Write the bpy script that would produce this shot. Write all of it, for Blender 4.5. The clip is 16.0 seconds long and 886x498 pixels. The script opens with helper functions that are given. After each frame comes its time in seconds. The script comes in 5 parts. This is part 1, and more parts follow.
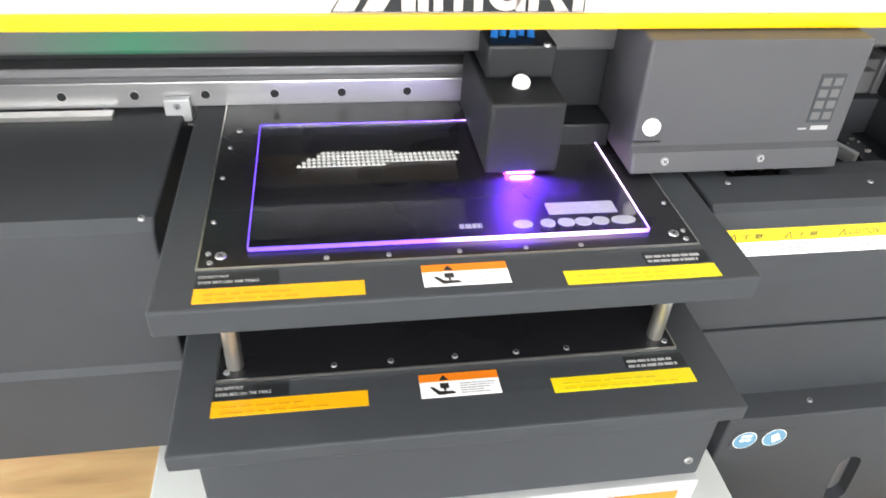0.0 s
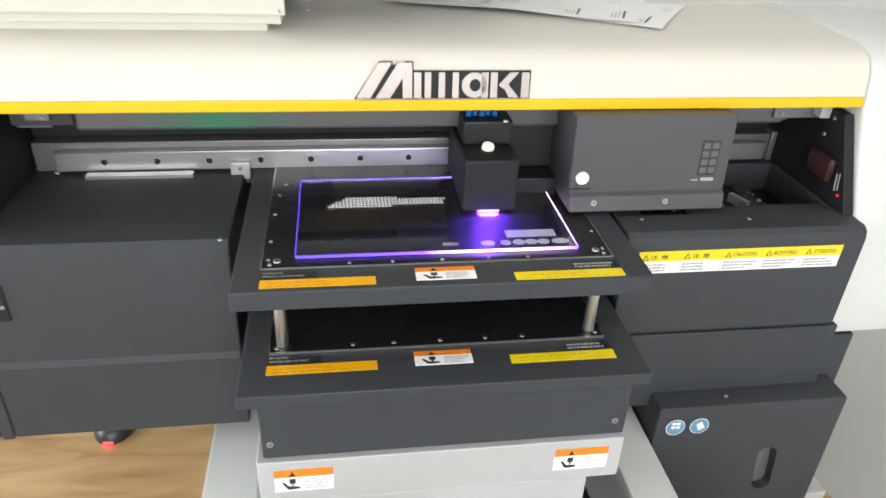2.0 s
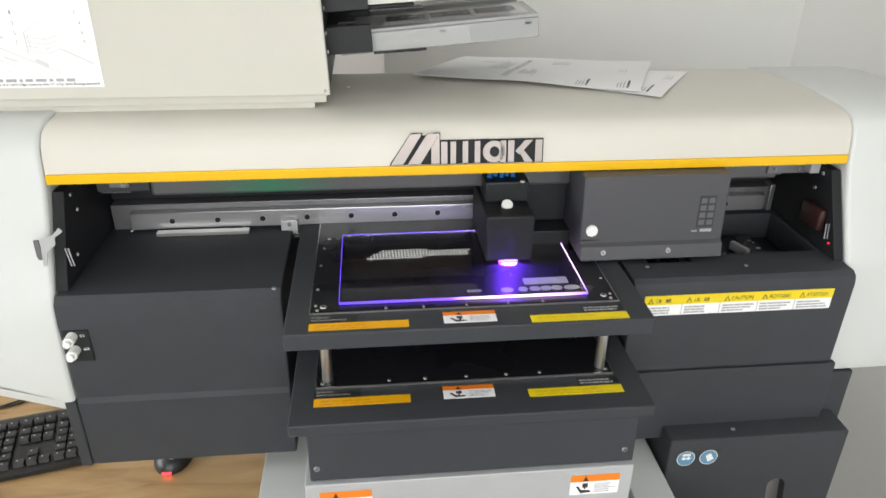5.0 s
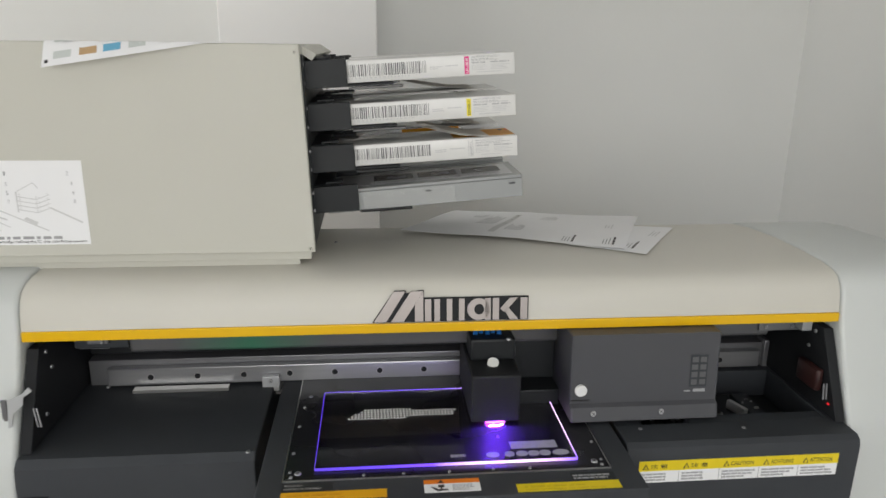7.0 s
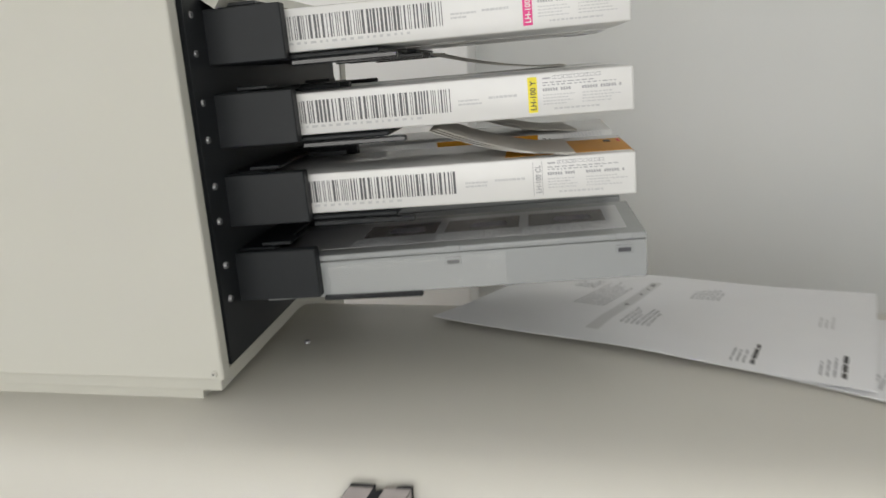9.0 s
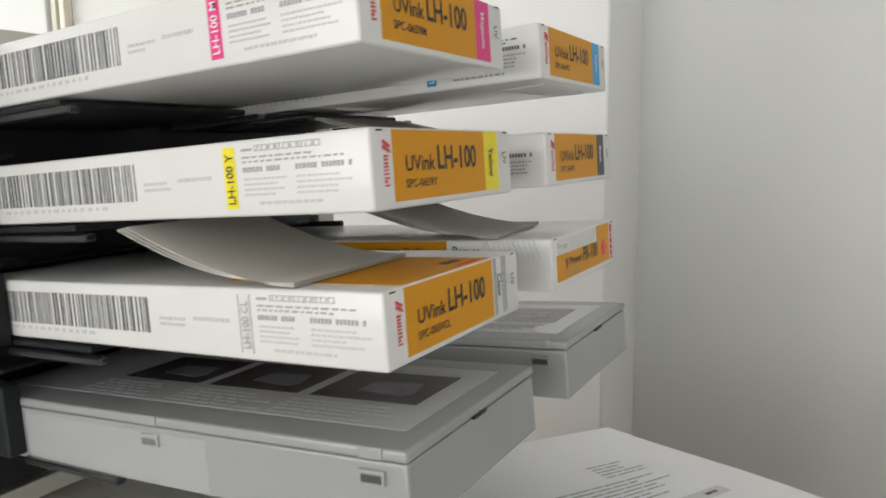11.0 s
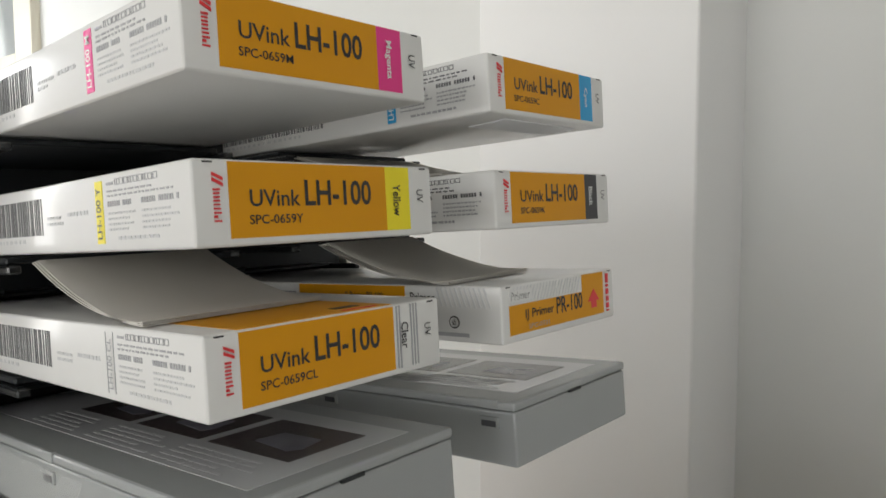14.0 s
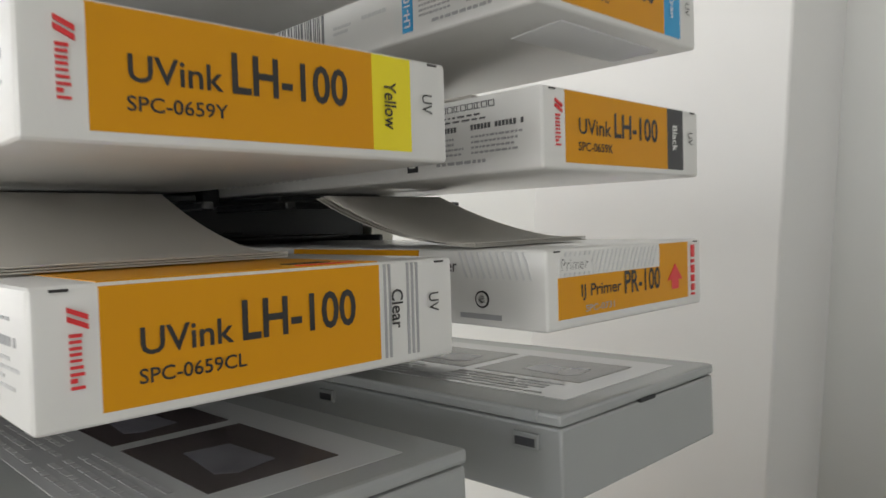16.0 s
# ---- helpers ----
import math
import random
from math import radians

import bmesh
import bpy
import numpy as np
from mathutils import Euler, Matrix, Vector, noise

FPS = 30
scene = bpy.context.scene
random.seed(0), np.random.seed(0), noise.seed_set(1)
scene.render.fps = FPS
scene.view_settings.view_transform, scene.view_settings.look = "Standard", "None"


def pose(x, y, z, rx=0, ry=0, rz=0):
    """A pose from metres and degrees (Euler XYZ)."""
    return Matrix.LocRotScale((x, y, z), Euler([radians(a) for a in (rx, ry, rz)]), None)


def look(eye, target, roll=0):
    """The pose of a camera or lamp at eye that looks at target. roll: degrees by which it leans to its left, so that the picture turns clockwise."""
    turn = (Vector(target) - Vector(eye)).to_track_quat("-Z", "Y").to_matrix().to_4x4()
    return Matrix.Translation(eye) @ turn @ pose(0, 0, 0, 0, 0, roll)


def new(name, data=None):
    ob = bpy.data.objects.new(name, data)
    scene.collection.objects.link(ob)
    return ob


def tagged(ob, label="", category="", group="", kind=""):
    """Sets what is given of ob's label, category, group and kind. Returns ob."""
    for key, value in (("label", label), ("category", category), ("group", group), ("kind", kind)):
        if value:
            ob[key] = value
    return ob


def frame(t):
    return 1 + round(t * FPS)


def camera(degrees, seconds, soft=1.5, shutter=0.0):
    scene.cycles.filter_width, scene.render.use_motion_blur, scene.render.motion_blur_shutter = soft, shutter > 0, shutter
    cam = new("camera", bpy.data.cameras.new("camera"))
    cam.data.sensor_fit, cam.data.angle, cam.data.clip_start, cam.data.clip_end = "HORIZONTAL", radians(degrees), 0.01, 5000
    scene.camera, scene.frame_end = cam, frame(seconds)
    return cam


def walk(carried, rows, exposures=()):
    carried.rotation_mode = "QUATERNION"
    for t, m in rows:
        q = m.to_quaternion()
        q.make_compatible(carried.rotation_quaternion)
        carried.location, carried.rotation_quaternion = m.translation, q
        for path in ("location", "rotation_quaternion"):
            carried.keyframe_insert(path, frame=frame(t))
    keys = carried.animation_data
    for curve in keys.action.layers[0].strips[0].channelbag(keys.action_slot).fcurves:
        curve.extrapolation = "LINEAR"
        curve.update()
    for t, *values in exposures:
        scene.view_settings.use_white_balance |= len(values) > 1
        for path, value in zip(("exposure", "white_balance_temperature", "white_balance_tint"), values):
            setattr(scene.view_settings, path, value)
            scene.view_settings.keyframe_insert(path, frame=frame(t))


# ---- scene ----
cam = camera(63.3, 16.0, shutter=0.5)
PATH = [
    (0, (-0.091, -0.39, 0.803), (0.205, 1.167, -0.417), 3.7),
    (0.5, (-0.108, -0.416, 0.827), (0.151, 1.19, -0.336), 2.1),
    (1, (-0.141, -0.451, 0.844), (0.188, 1.173, -0.276), 1.7),
    (1.5, (-0.142, -0.526, 0.854), (0.242, 1.11, -0.23), 4.0),
    (2, (-0.104, -0.622, 0.873), (0.172, 1.081, -0.139), 2.7),
    (2.5, (-0.1, -0.69, 0.894), (0.094, 1.06, -0.055), 0.8),
    (3, (-0.096, -0.729, 0.908), (0.066, 1.023, -0.042), 0.2),
    (3.2, (-0.094, -0.734, 0.908), (0.081, 1.015, -0.045), 0.5),
    (5.3, (-0.108, -0.713, 0.941), (0.079, 1.07, 0.056), 0.6),
    (5.5, (-0.108, -0.714, 0.947), (0.073, 1.13, 0.195), 0.5),
    (6, (-0.109, -0.716, 0.956), (0.092, 1.177, 0.343), 0.8),
    (6.5, (-0.095, -0.722, 0.953), (0.101, 1.191, 0.404), 0.6),
    (7, (-0.081, -0.694, 0.948), (0.107, 1.22, 0.398), 0.7),
    (7.5, (-0.052, -0.569, 0.919), (0.122, 1.345, 0.365), 1.6),
    (8, (-0.027, -0.403, 0.898), (0.121, 1.489, 0.267), 2.9),
    (8.2, (-0.02, -0.368, 0.9), (0.093, 1.534, 0.291), 1.8),
    (10.3, (0.201, 0.03, 0.87), (-0.681, 1.785, 0.493), 0.2),
    (10.5, (0.219, 0.046, 0.87), (-0.706, 1.785, 0.526), 0.2),
    (11, (0.245, 0.076, 0.878), (-0.737, 1.795, 0.594), -0.6),
    (11.5, (0.26, 0.104, 0.879), (-0.803, 1.783, 0.657), -0.9),
    (12, (0.274, 0.125, 0.878), (-0.857, 1.764, 0.693), -0.6),
    (12.5, (0.287, 0.13, 0.879), (-0.873, 1.751, 0.719), -0.2),
    (13, (0.302, 0.138, 0.872), (-0.922, 1.711, 0.704), -0.0),
    (13.5, (0.306, 0.15, 0.867), (-0.956, 1.692, 0.692), -0.2),
    (14, (0.309, 0.153, 0.873), (-0.998, 1.66, 0.722), -0.2),
    (14.5, (0.31, 0.154, 0.877), (-1.017, 1.644, 0.736), -0.1),
    (15, (0.307, 0.171, 0.873), (-1.047, 1.636, 0.73), 0.1),
    (15.5, (0.281, 0.206, 0.858), (-1.109, 1.636, 0.711), 0.8),
    (16, (0.256, 0.232, 0.849), (-1.167, 1.628, 0.687), 1.0),
]
EXPOSURES = ((0, 1.4), (0.5, 1.3), (1, 0.9), (1.5, 0.75), (2.5, 0.6), (3.0, 0.42), (3.2, 0.36), (5.3, 0.35), (5.6, 0.27), (6, 0.0), (6.5, -0.2), (7, -0.3), (8.2, -0.27), (10.3, 0.14), (11.5, 0.05), (12, -0.08), (13, -0.1), (15, -0.1), (16, 0.04))
walk(cam, [(t, look(e, g, r)) for t, e, g, r in PATH], EXPOSURES)

# world and daylight
world = bpy.data.worlds.new("world")
scene.world = world
world.use_nodes = True
wn = world.node_tree
sky = wn.nodes.new("ShaderNodeTexSky")
sky.sky_type, sky.sun_disc = "NISHITA", False
sky.sun_elevation, sky.sun_rotation = radians(35), radians(250)
wn.links.new(sky.outputs[0], wn.nodes["Background"].inputs[0])
wn.nodes["Background"].inputs[1].default_value = 0.1


def window_light(name, eye, target, w, h, power, colour):
    """Skylight that comes in through a window's opening."""
    lamp = bpy.data.lights.new(name, "AREA")
    lamp.shape, lamp.size, lamp.size_y, lamp.energy, lamp.color = "RECTANGLE", w, h, power, colour
    ob = new(name, lamp)
    ob.matrix_world = look(eye, target)
    return ob


window_light("window_light_left", (-3.52, -0.2, 1.05), (0, -0.2, 0.9), 2.2, 1.5, 56, (0.97, 0.99, 1.0))
window_light("window_light_front", (-0.3, -3.12, 1.1), (-0.3, 0, 0.9), 2.8, 1.5, 54, (1.0, 0.98, 0.95))
window_light("window_light_back", (-3.15, 1.42, 1.75), (-3.15, 0, 1.6), 0.7, 0.7, 5, (0.95, 0.98, 1.0))


# ---- materials
def material(name, colour, rough=0.5, metal=0.0, vary=0.06, scale=40.0, bump=0.0, bscale=400.0, spec=0.5, coat=0.0, stretch=(1, 1, 1)):
    m = bpy.data.materials.new(name)
    m.use_nodes = True
    nt = m.node_tree
    b = nt.nodes["Principled BSDF"]
    b.inputs["Base Color"].default_value = (*colour, 1)
    b.inputs["Roughness"].default_value = rough
    b.inputs["Metallic"].default_value = metal
    b.inputs["Specular IOR Level"].default_value = spec
    b.inputs["Coat Weight"].default_value = coat
    co = nt.nodes.new("ShaderNodeTexCoord")
    mp = nt.nodes.new("ShaderNodeMapping")
    mp.inputs["Scale"].default_value = stretch
    nt.links.new(co.outputs["Object"], mp.inputs[0])
    if vary > 0:
        n1 = nt.nodes.new("ShaderNodeTexNoise")
        n1.inputs["Scale"].default_value, n1.inputs["Detail"].default_value = scale, 4
        n2 = nt.nodes.new("ShaderNodeTexNoise")
        n2.inputs["Scale"].default_value, n2.inputs["Detail"].default_value = scale * 0.12, 3
        nt.links.new(mp.outputs[0], n1.inputs[0])
        nt.links.new(mp.outputs[0], n2.inputs[0])
        add = nt.nodes.new("ShaderNodeMath")
        add.operation = "ADD"
        nt.links.new(n1.outputs[0], add.inputs[0])
        nt.links.new(n2.outputs[0], add.inputs[1])
        r = nt.nodes.new("ShaderNodeMapRange")
        r.inputs[1].default_value, r.inputs[2].default_value = 0.6, 1.4
        r.inputs[3].default_value, r.inputs[4].default_value = 1 - vary, 1 + vary
        nt.links.new(add.outputs[0], r.inputs[0])
        mix = nt.nodes.new("ShaderNodeMix")
        mix.data_type, mix.blend_type = "RGBA", "MULTIPLY"
        mix.inputs["Factor"].default_value = 1
        mix.inputs["A"].default_value = (*colour, 1)
        nt.links.new(r.outputs[0], mix.inputs["B"])
        nt.links.new(mix.outputs["Result"], b.inputs["Base Color"])
        rr = nt.nodes.new("ShaderNodeMapRange")
        rr.inputs[1].default_value, rr.inputs[2].default_value = 0.3, 0.7
        rr.inputs[3].default_value, rr.inputs[4].default_value = max(0.02, rough - 0.06), min(1, rough + 0.06)
        nt.links.new(n2.outputs[0], rr.inputs[0])
        nt.links.new(rr.outputs[0], b.inputs["Roughness"])
    if bump > 0:
        n3 = nt.nodes.new("ShaderNodeTexNoise")
        n3.inputs["Scale"].default_value, n3.inputs["Detail"].default_value = bscale, 3
        nt.links.new(mp.outputs[0], n3.inputs[0])
        bp = nt.nodes.new("ShaderNodeBump")
        bp.inputs["Strength"].default_value, bp.inputs["Distance"].default_value = bump, 0.001
        nt.links.new(n3.outputs[0], bp.inputs["Height"])
        nt.links.new(bp.outputs[0], b.inputs["Normal"])
    return m


def glow(name, colour, strength):
    m = bpy.data.materials.new(name)
    m.use_nodes = True
    b = m.node_tree.nodes["Principled BSDF"]
    b.inputs["Base Color"].default_value = (*colour, 1)
    b.inputs["Emission Color"].default_value = (*colour, 1)
    b.inputs["Emission Strength"].default_value = strength
    return m


HOOD = material("hood_white", (0.61, 0.59, 0.53), 0.42, vary=0.02, scale=8, bump=0.08, bscale=900)
CAP = material("cap_white", (0.59, 0.61, 0.595), 0.4, vary=0.02, scale=8, bump=0.05, bscale=900)
INKBOX = material("ink_box_paint", (0.555, 0.545, 0.485), 0.5, vary=0.02, scale=10, bump=0.1, bscale=1200)
YELLOW = material("yellow_strip", (0.80, 0.47, 0.0), 0.35, vary=0.03)
DARK = material("dark_grey_paint", (0.041, 0.045, 0.051), 0.56, spec=0.28, vary=0.07, scale=30, bump=0.12, bscale=1500)
DARKER = material("black_inside", (0.015, 0.016, 0.018), 0.6, spec=0.25, vary=0.1, scale=30)
CARR = material("carriage_grey", (0.060, 0.061, 0.069), 0.5, vary=0.05, scale=20, bump=0.1, bscale=1500)
BLACK = material("black_plastic", (0.014, 0.016, 0.018), 0.45, spec=0.3, vary=0.1, scale=60)
GLOSSBLACK = material("glossy_black_plastic", (0.014, 0.015, 0.017), 0.16, spec=0.6, vary=0.1, scale=60)
PLATE = material("black_anodised", (0.012, 0.012, 0.014), 0.28, vary=0.12, scale=50)
STEEL = material("bright_steel", (0.66, 0.65, 0.63), 0.33, 1.0, vary=0.06, scale=30)
RAIL = material("ground_rail_steel", (0.42, 0.42, 0.43), 0.38, 0.85, vary=0.08, scale=60, stretch=(0.2, 3, 3))
BEAM = material("grey_beam", (0.20, 0.20, 0.21), 0.42, 0.6, vary=0.06, scale=40)
SILVER = material("silver_paint", (0.50, 0.51, 0.52), 0.38, 0.3, vary=0.03, scale=20)
WHITEP = material("white_plastic", (0.82, 0.82, 0.80), 0.35, vary=0.02)
CARTON = material("white_label_plastic", (0.725, 0.718, 0.70), 0.32, vary=0.025, scale=50, bump=0.03, bscale=500, coat=0.35)
AMBER = material("amber_print", (0.68, 0.30, 0.002), 0.45, vary=0.03, scale=50, spec=0.25)
INK = material("black_print", (0.022, 0.020, 0.020), 0.45, vary=0)
GREYINK = material("grey_print", (0.36, 0.36, 0.37), 0.5, vary=0)
PALEINK = material("pale_grey_print", (0.55, 0.55, 0.55), 0.5, vary=0)
RED = material("red_print", (0.72, 0.03, 0.035), 0.4, vary=0)
MAGENTA = material("magenta_print", (0.78, 0.03, 0.24), 0.4, vary=0)
CYAN = material("cyan_print", (0.01, 0.33, 0.66), 0.4, vary=0)
LEMON = material("lemon_print", (0.86, 0.72, 0.01), 0.4, vary=0)
KEYBLACK = material("black_block_print", (0.03, 0.03, 0.035), 0.4, vary=0)
ORANGE = material("orange_print", (0.85, 0.22, 0.01), 0.4, vary=0.03)
LIME = material("yellow_sticker", (0.80, 0.62, 0.01), 0.35, vary=0.05, scale=60)
GOLD = material("amber_sticker", (0.80, 0.40, 0.005), 0.35, vary=0.05, scale=60)
AMBERDARK = material("amber_print_dark", (0.66, 0.30, 0.004), 0.4, vary=0)
LIMEDARK = material("yellow_print_dark", (0.66, 0.50, 0.01), 0.4, vary=0)
MAROON = material("maroon_plastic", (0.036, 0.012, 0.011), 0.4, vary=0.05)
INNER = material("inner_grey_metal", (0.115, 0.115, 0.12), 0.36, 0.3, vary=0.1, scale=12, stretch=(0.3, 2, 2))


def painted_green_reflection(m, x, reach):
    """A green reflection painted into the base colour, strongest at x."""
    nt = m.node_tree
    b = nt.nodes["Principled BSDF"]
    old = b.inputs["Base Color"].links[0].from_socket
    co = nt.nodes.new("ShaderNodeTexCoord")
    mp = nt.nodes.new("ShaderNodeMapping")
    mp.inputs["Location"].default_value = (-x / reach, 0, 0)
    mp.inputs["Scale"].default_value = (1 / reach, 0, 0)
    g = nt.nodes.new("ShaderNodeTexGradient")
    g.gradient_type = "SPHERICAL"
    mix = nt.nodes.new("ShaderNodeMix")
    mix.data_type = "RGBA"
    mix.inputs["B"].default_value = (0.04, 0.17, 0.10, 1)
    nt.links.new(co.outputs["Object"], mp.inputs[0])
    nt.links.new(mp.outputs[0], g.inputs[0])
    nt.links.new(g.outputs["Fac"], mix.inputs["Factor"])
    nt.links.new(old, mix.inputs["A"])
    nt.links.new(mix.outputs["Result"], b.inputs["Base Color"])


# the inner panel's green reflection is held in its base colour
painted_green_reflection(INNER, -0.245, 0.10)
BLUE = material("blue_sign", (0.11, 0.27, 0.41), 0.4, vary=0.03)
CABLEBLUE = material("blue_cable", (0.02, 0.16, 0.5), 0.4, vary=0.05)
PAPER = material("paper", (0.86, 0.86, 0.87), 0.75, vary=0.015, scale=30, spec=0.2)
CARD = material("grey_card", (0.60, 0.575, 0.53), 0.7, vary=0.02, scale=30, spec=0.2)
GREYCASE = material("grey_cassette_plastic", (0.325, 0.335, 0.335), 0.25, vary=0.03, scale=30, bump=0.05, bscale=900)
CLEARLID = material("glossy_sheet", (0.54, 0.545, 0.55), 0.14, vary=0.03, scale=40, coat=0.4)
PHOTO = material("dark_photo_print", (0.07, 0.055, 0.055), 0.2, vary=0.3, scale=60)
PHOTOPALE = material("pale_photo_print", (0.17, 0.165, 0.19), 0.2, vary=0.3, scale=60)
PILLAR = material("pillar_plaster", (0.83, 0.825, 0.82), 0.85, vary=0.012, scale=6, bump=0.15, bscale=120, spec=0.2)
WALL = material("wall_plaster", (0.73, 0.735, 0.72), 0.85, vary=0.015, scale=6, bump=0.15, bscale=120, spec=0.2)
CEIL = material("ceiling_paint", (0.8, 0.8, 0.79), 0.9, vary=0.01, scale=4)
FLOOR = material("floor_grey", (0.36, 0.35, 0.33), 0.6, vary=0.08, scale=8)
CREAM = material("window_frame_cream", (0.70, 0.66, 0.55), 0.45, vary=0.02)
KEYPLASTIC = material("key_plastic", (0.014, 0.014, 0.015), 0.35, vary=0.05, scale=200)
MOUSE = material("mouse_shell", (0.02, 0.021, 0.024), 0.3, vary=0.05)
BARS = material("barcode_print", (0.11, 0.11, 0.115), 0.45, vary=0)
EMBLEM = material("emblem_silver", (0.36, 0.325, 0.31), 0.4, 0.5, vary=0.05, scale=80)
FAINT = material("faint_print", (0.64, 0.64, 0.64), 0.6, vary=0)
REDGLOW = glow("red_led", (1.0, 0.02, 0.03), 5)
UVGLOW = glow("uv_led", (0.80, 0.12, 1.0), 7)
SCREW = material("dull_screw_steel", (0.40, 0.40, 0.41), 0.42, 0.8, vary=0.1, scale=300)
KEYCAP = material("membrane_button", (0.10, 0.10, 0.105), 0.5, vary=0.05)
VEIL = material("thin_white_print", (0.40, 0.40, 0.43), 0.5, vary=0.15, scale=300)
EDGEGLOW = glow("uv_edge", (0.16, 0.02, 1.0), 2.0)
DIMRED = glow("dim_red_led", (0.8, 0.02, 0.03), 0.6)


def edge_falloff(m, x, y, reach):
    """Emission in place of light piped along a sheet's edge: white-hot next to the lamp at (x, y), violet further off.
    """
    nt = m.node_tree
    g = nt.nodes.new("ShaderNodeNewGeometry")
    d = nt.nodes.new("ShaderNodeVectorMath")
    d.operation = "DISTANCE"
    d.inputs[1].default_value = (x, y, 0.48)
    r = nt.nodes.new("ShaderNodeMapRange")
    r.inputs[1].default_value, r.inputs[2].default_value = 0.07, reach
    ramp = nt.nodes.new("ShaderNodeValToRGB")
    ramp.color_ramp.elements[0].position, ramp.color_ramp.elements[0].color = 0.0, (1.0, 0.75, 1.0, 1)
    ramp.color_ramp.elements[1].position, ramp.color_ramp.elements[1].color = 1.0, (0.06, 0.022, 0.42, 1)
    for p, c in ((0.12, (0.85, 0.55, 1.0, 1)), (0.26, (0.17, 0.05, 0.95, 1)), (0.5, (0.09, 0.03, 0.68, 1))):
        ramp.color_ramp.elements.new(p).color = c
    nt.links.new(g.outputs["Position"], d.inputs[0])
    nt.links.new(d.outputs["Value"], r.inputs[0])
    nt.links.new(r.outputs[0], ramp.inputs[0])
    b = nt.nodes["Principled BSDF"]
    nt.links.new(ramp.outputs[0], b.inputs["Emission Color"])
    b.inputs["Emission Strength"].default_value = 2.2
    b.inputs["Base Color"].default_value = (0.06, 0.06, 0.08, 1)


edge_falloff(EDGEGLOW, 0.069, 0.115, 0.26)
TEAL = material("teal_board", (0.015, 0.075, 0.05), 0.5, vary=0.2, scale=60)


def wood_material():
    m = material("desk_wood", (0.5, 0.3, 0.14), 0.45, vary=0)
    nt = m.node_tree
    b = nt.nodes["Principled BSDF"]
    co = nt.nodes.new("ShaderNodeTexCoord")
    mp = nt.nodes.new("ShaderNodeMapping")
    mp.inputs["Scale"].default_value = (1.0, 6, 6)
    n = nt.nodes.new("ShaderNodeTexNoise")
    n.inputs["Scale"].default_value, n.inputs["Detail"].default_value, n.inputs["Distortion"].default_value = 3.2, 7, 1.4
    n2 = nt.nodes.new("ShaderNodeTexNoise")
    n2.inputs["Scale"].default_value, n2.inputs["Detail"].default_value = 40, 4
    ramp = nt.nodes.new("ShaderNodeValToRGB")
    ramp.color_ramp.elements[0].position, ramp.color_ramp.elements[0].color = 0.28, (0.30, 0.172, 0.070, 1)
    ramp.color_ramp.elements[1].position, ramp.color_ramp.elements[1].color = 0.66, (0.55, 0.37, 0.176, 1)
    e = ramp.color_ramp.elements.new(0.46)
    e.color = (0.465, 0.292, 0.13, 1)
    mix = nt.nodes.new("ShaderNodeMix")
    mix.data_type, mix.blend_type = "RGBA", "MULTIPLY"
    mix.inputs["Factor"].default_value = 0.2
    nt.links.new(co.outputs["Object"], mp.inputs[0])
    nt.links.new(mp.outputs[0], n.inputs[0])
    nt.links.new(mp.outputs[0], n2.inputs[0])
    nt.links.new(n.outputs[0], ramp.inputs[0])
    nt.links.new(ramp.outputs[0], mix.inputs["A"])
    nt.links.new(n2.outputs["Color"], mix.inputs["B"])
    nt.links.new(mix.outputs["Result"], b.inputs["Base Color"])
    return m


def acrylic_material():
    m = bpy.data.materials.new("clear_acrylic")
    m.use_nodes = True
    b = m.node_tree.nodes["Principled BSDF"]
    b.inputs["Base Color"].default_value = (0.93, 0.94, 0.96, 1)
    b.inputs["Transmission Weight"].default_value = 1
    b.inputs["Roughness"].default_value = 0.02
    b.inputs["IOR"].default_value = 1.49
    return m


def film_wrap(m, scale, strength):
    """Shallow creases in the clear film over a print, in its gloss alone."""
    nt = m.node_tree
    co = nt.nodes.new("ShaderNodeTexCoord")
    n = nt.nodes.new("ShaderNodeTexNoise")
    n.inputs["Scale"].default_value, n.inputs["Detail"].default_value, n.inputs["Distortion"].default_value = scale, 3, 1.2
    bp = nt.nodes.new("ShaderNodeBump")
    bp.inputs["Strength"].default_value, bp.inputs["Distance"].default_value = strength, 0.004
    nt.links.new(co.outputs["Object"], n.inputs[0])
    nt.links.new(n.outputs[0], bp.inputs["Height"])
    b = nt.nodes["Principled BSDF"]
    nt.links.new(bp.outputs[0], b.inputs["Coat Normal"])
    b.inputs["Coat Roughness"].default_value = 0.06


film_wrap(CARTON, 9, 0.22)


def tape_material():
    m = bpy.data.materials.new("clear_tape_film")
    m.use_nodes = True
    nt = m.node_tree
    b = nt.nodes["Principled BSDF"]
    b.inputs["Base Color"].default_value = (0.86, 0.86, 0.83, 1)
    b.inputs["Roughness"].default_value = 0.06
    b.inputs["Alpha"].default_value = 0.13
    return m


TAPE = tape_material()
WOOD = wood_material()
ACRYLIC = acrylic_material()


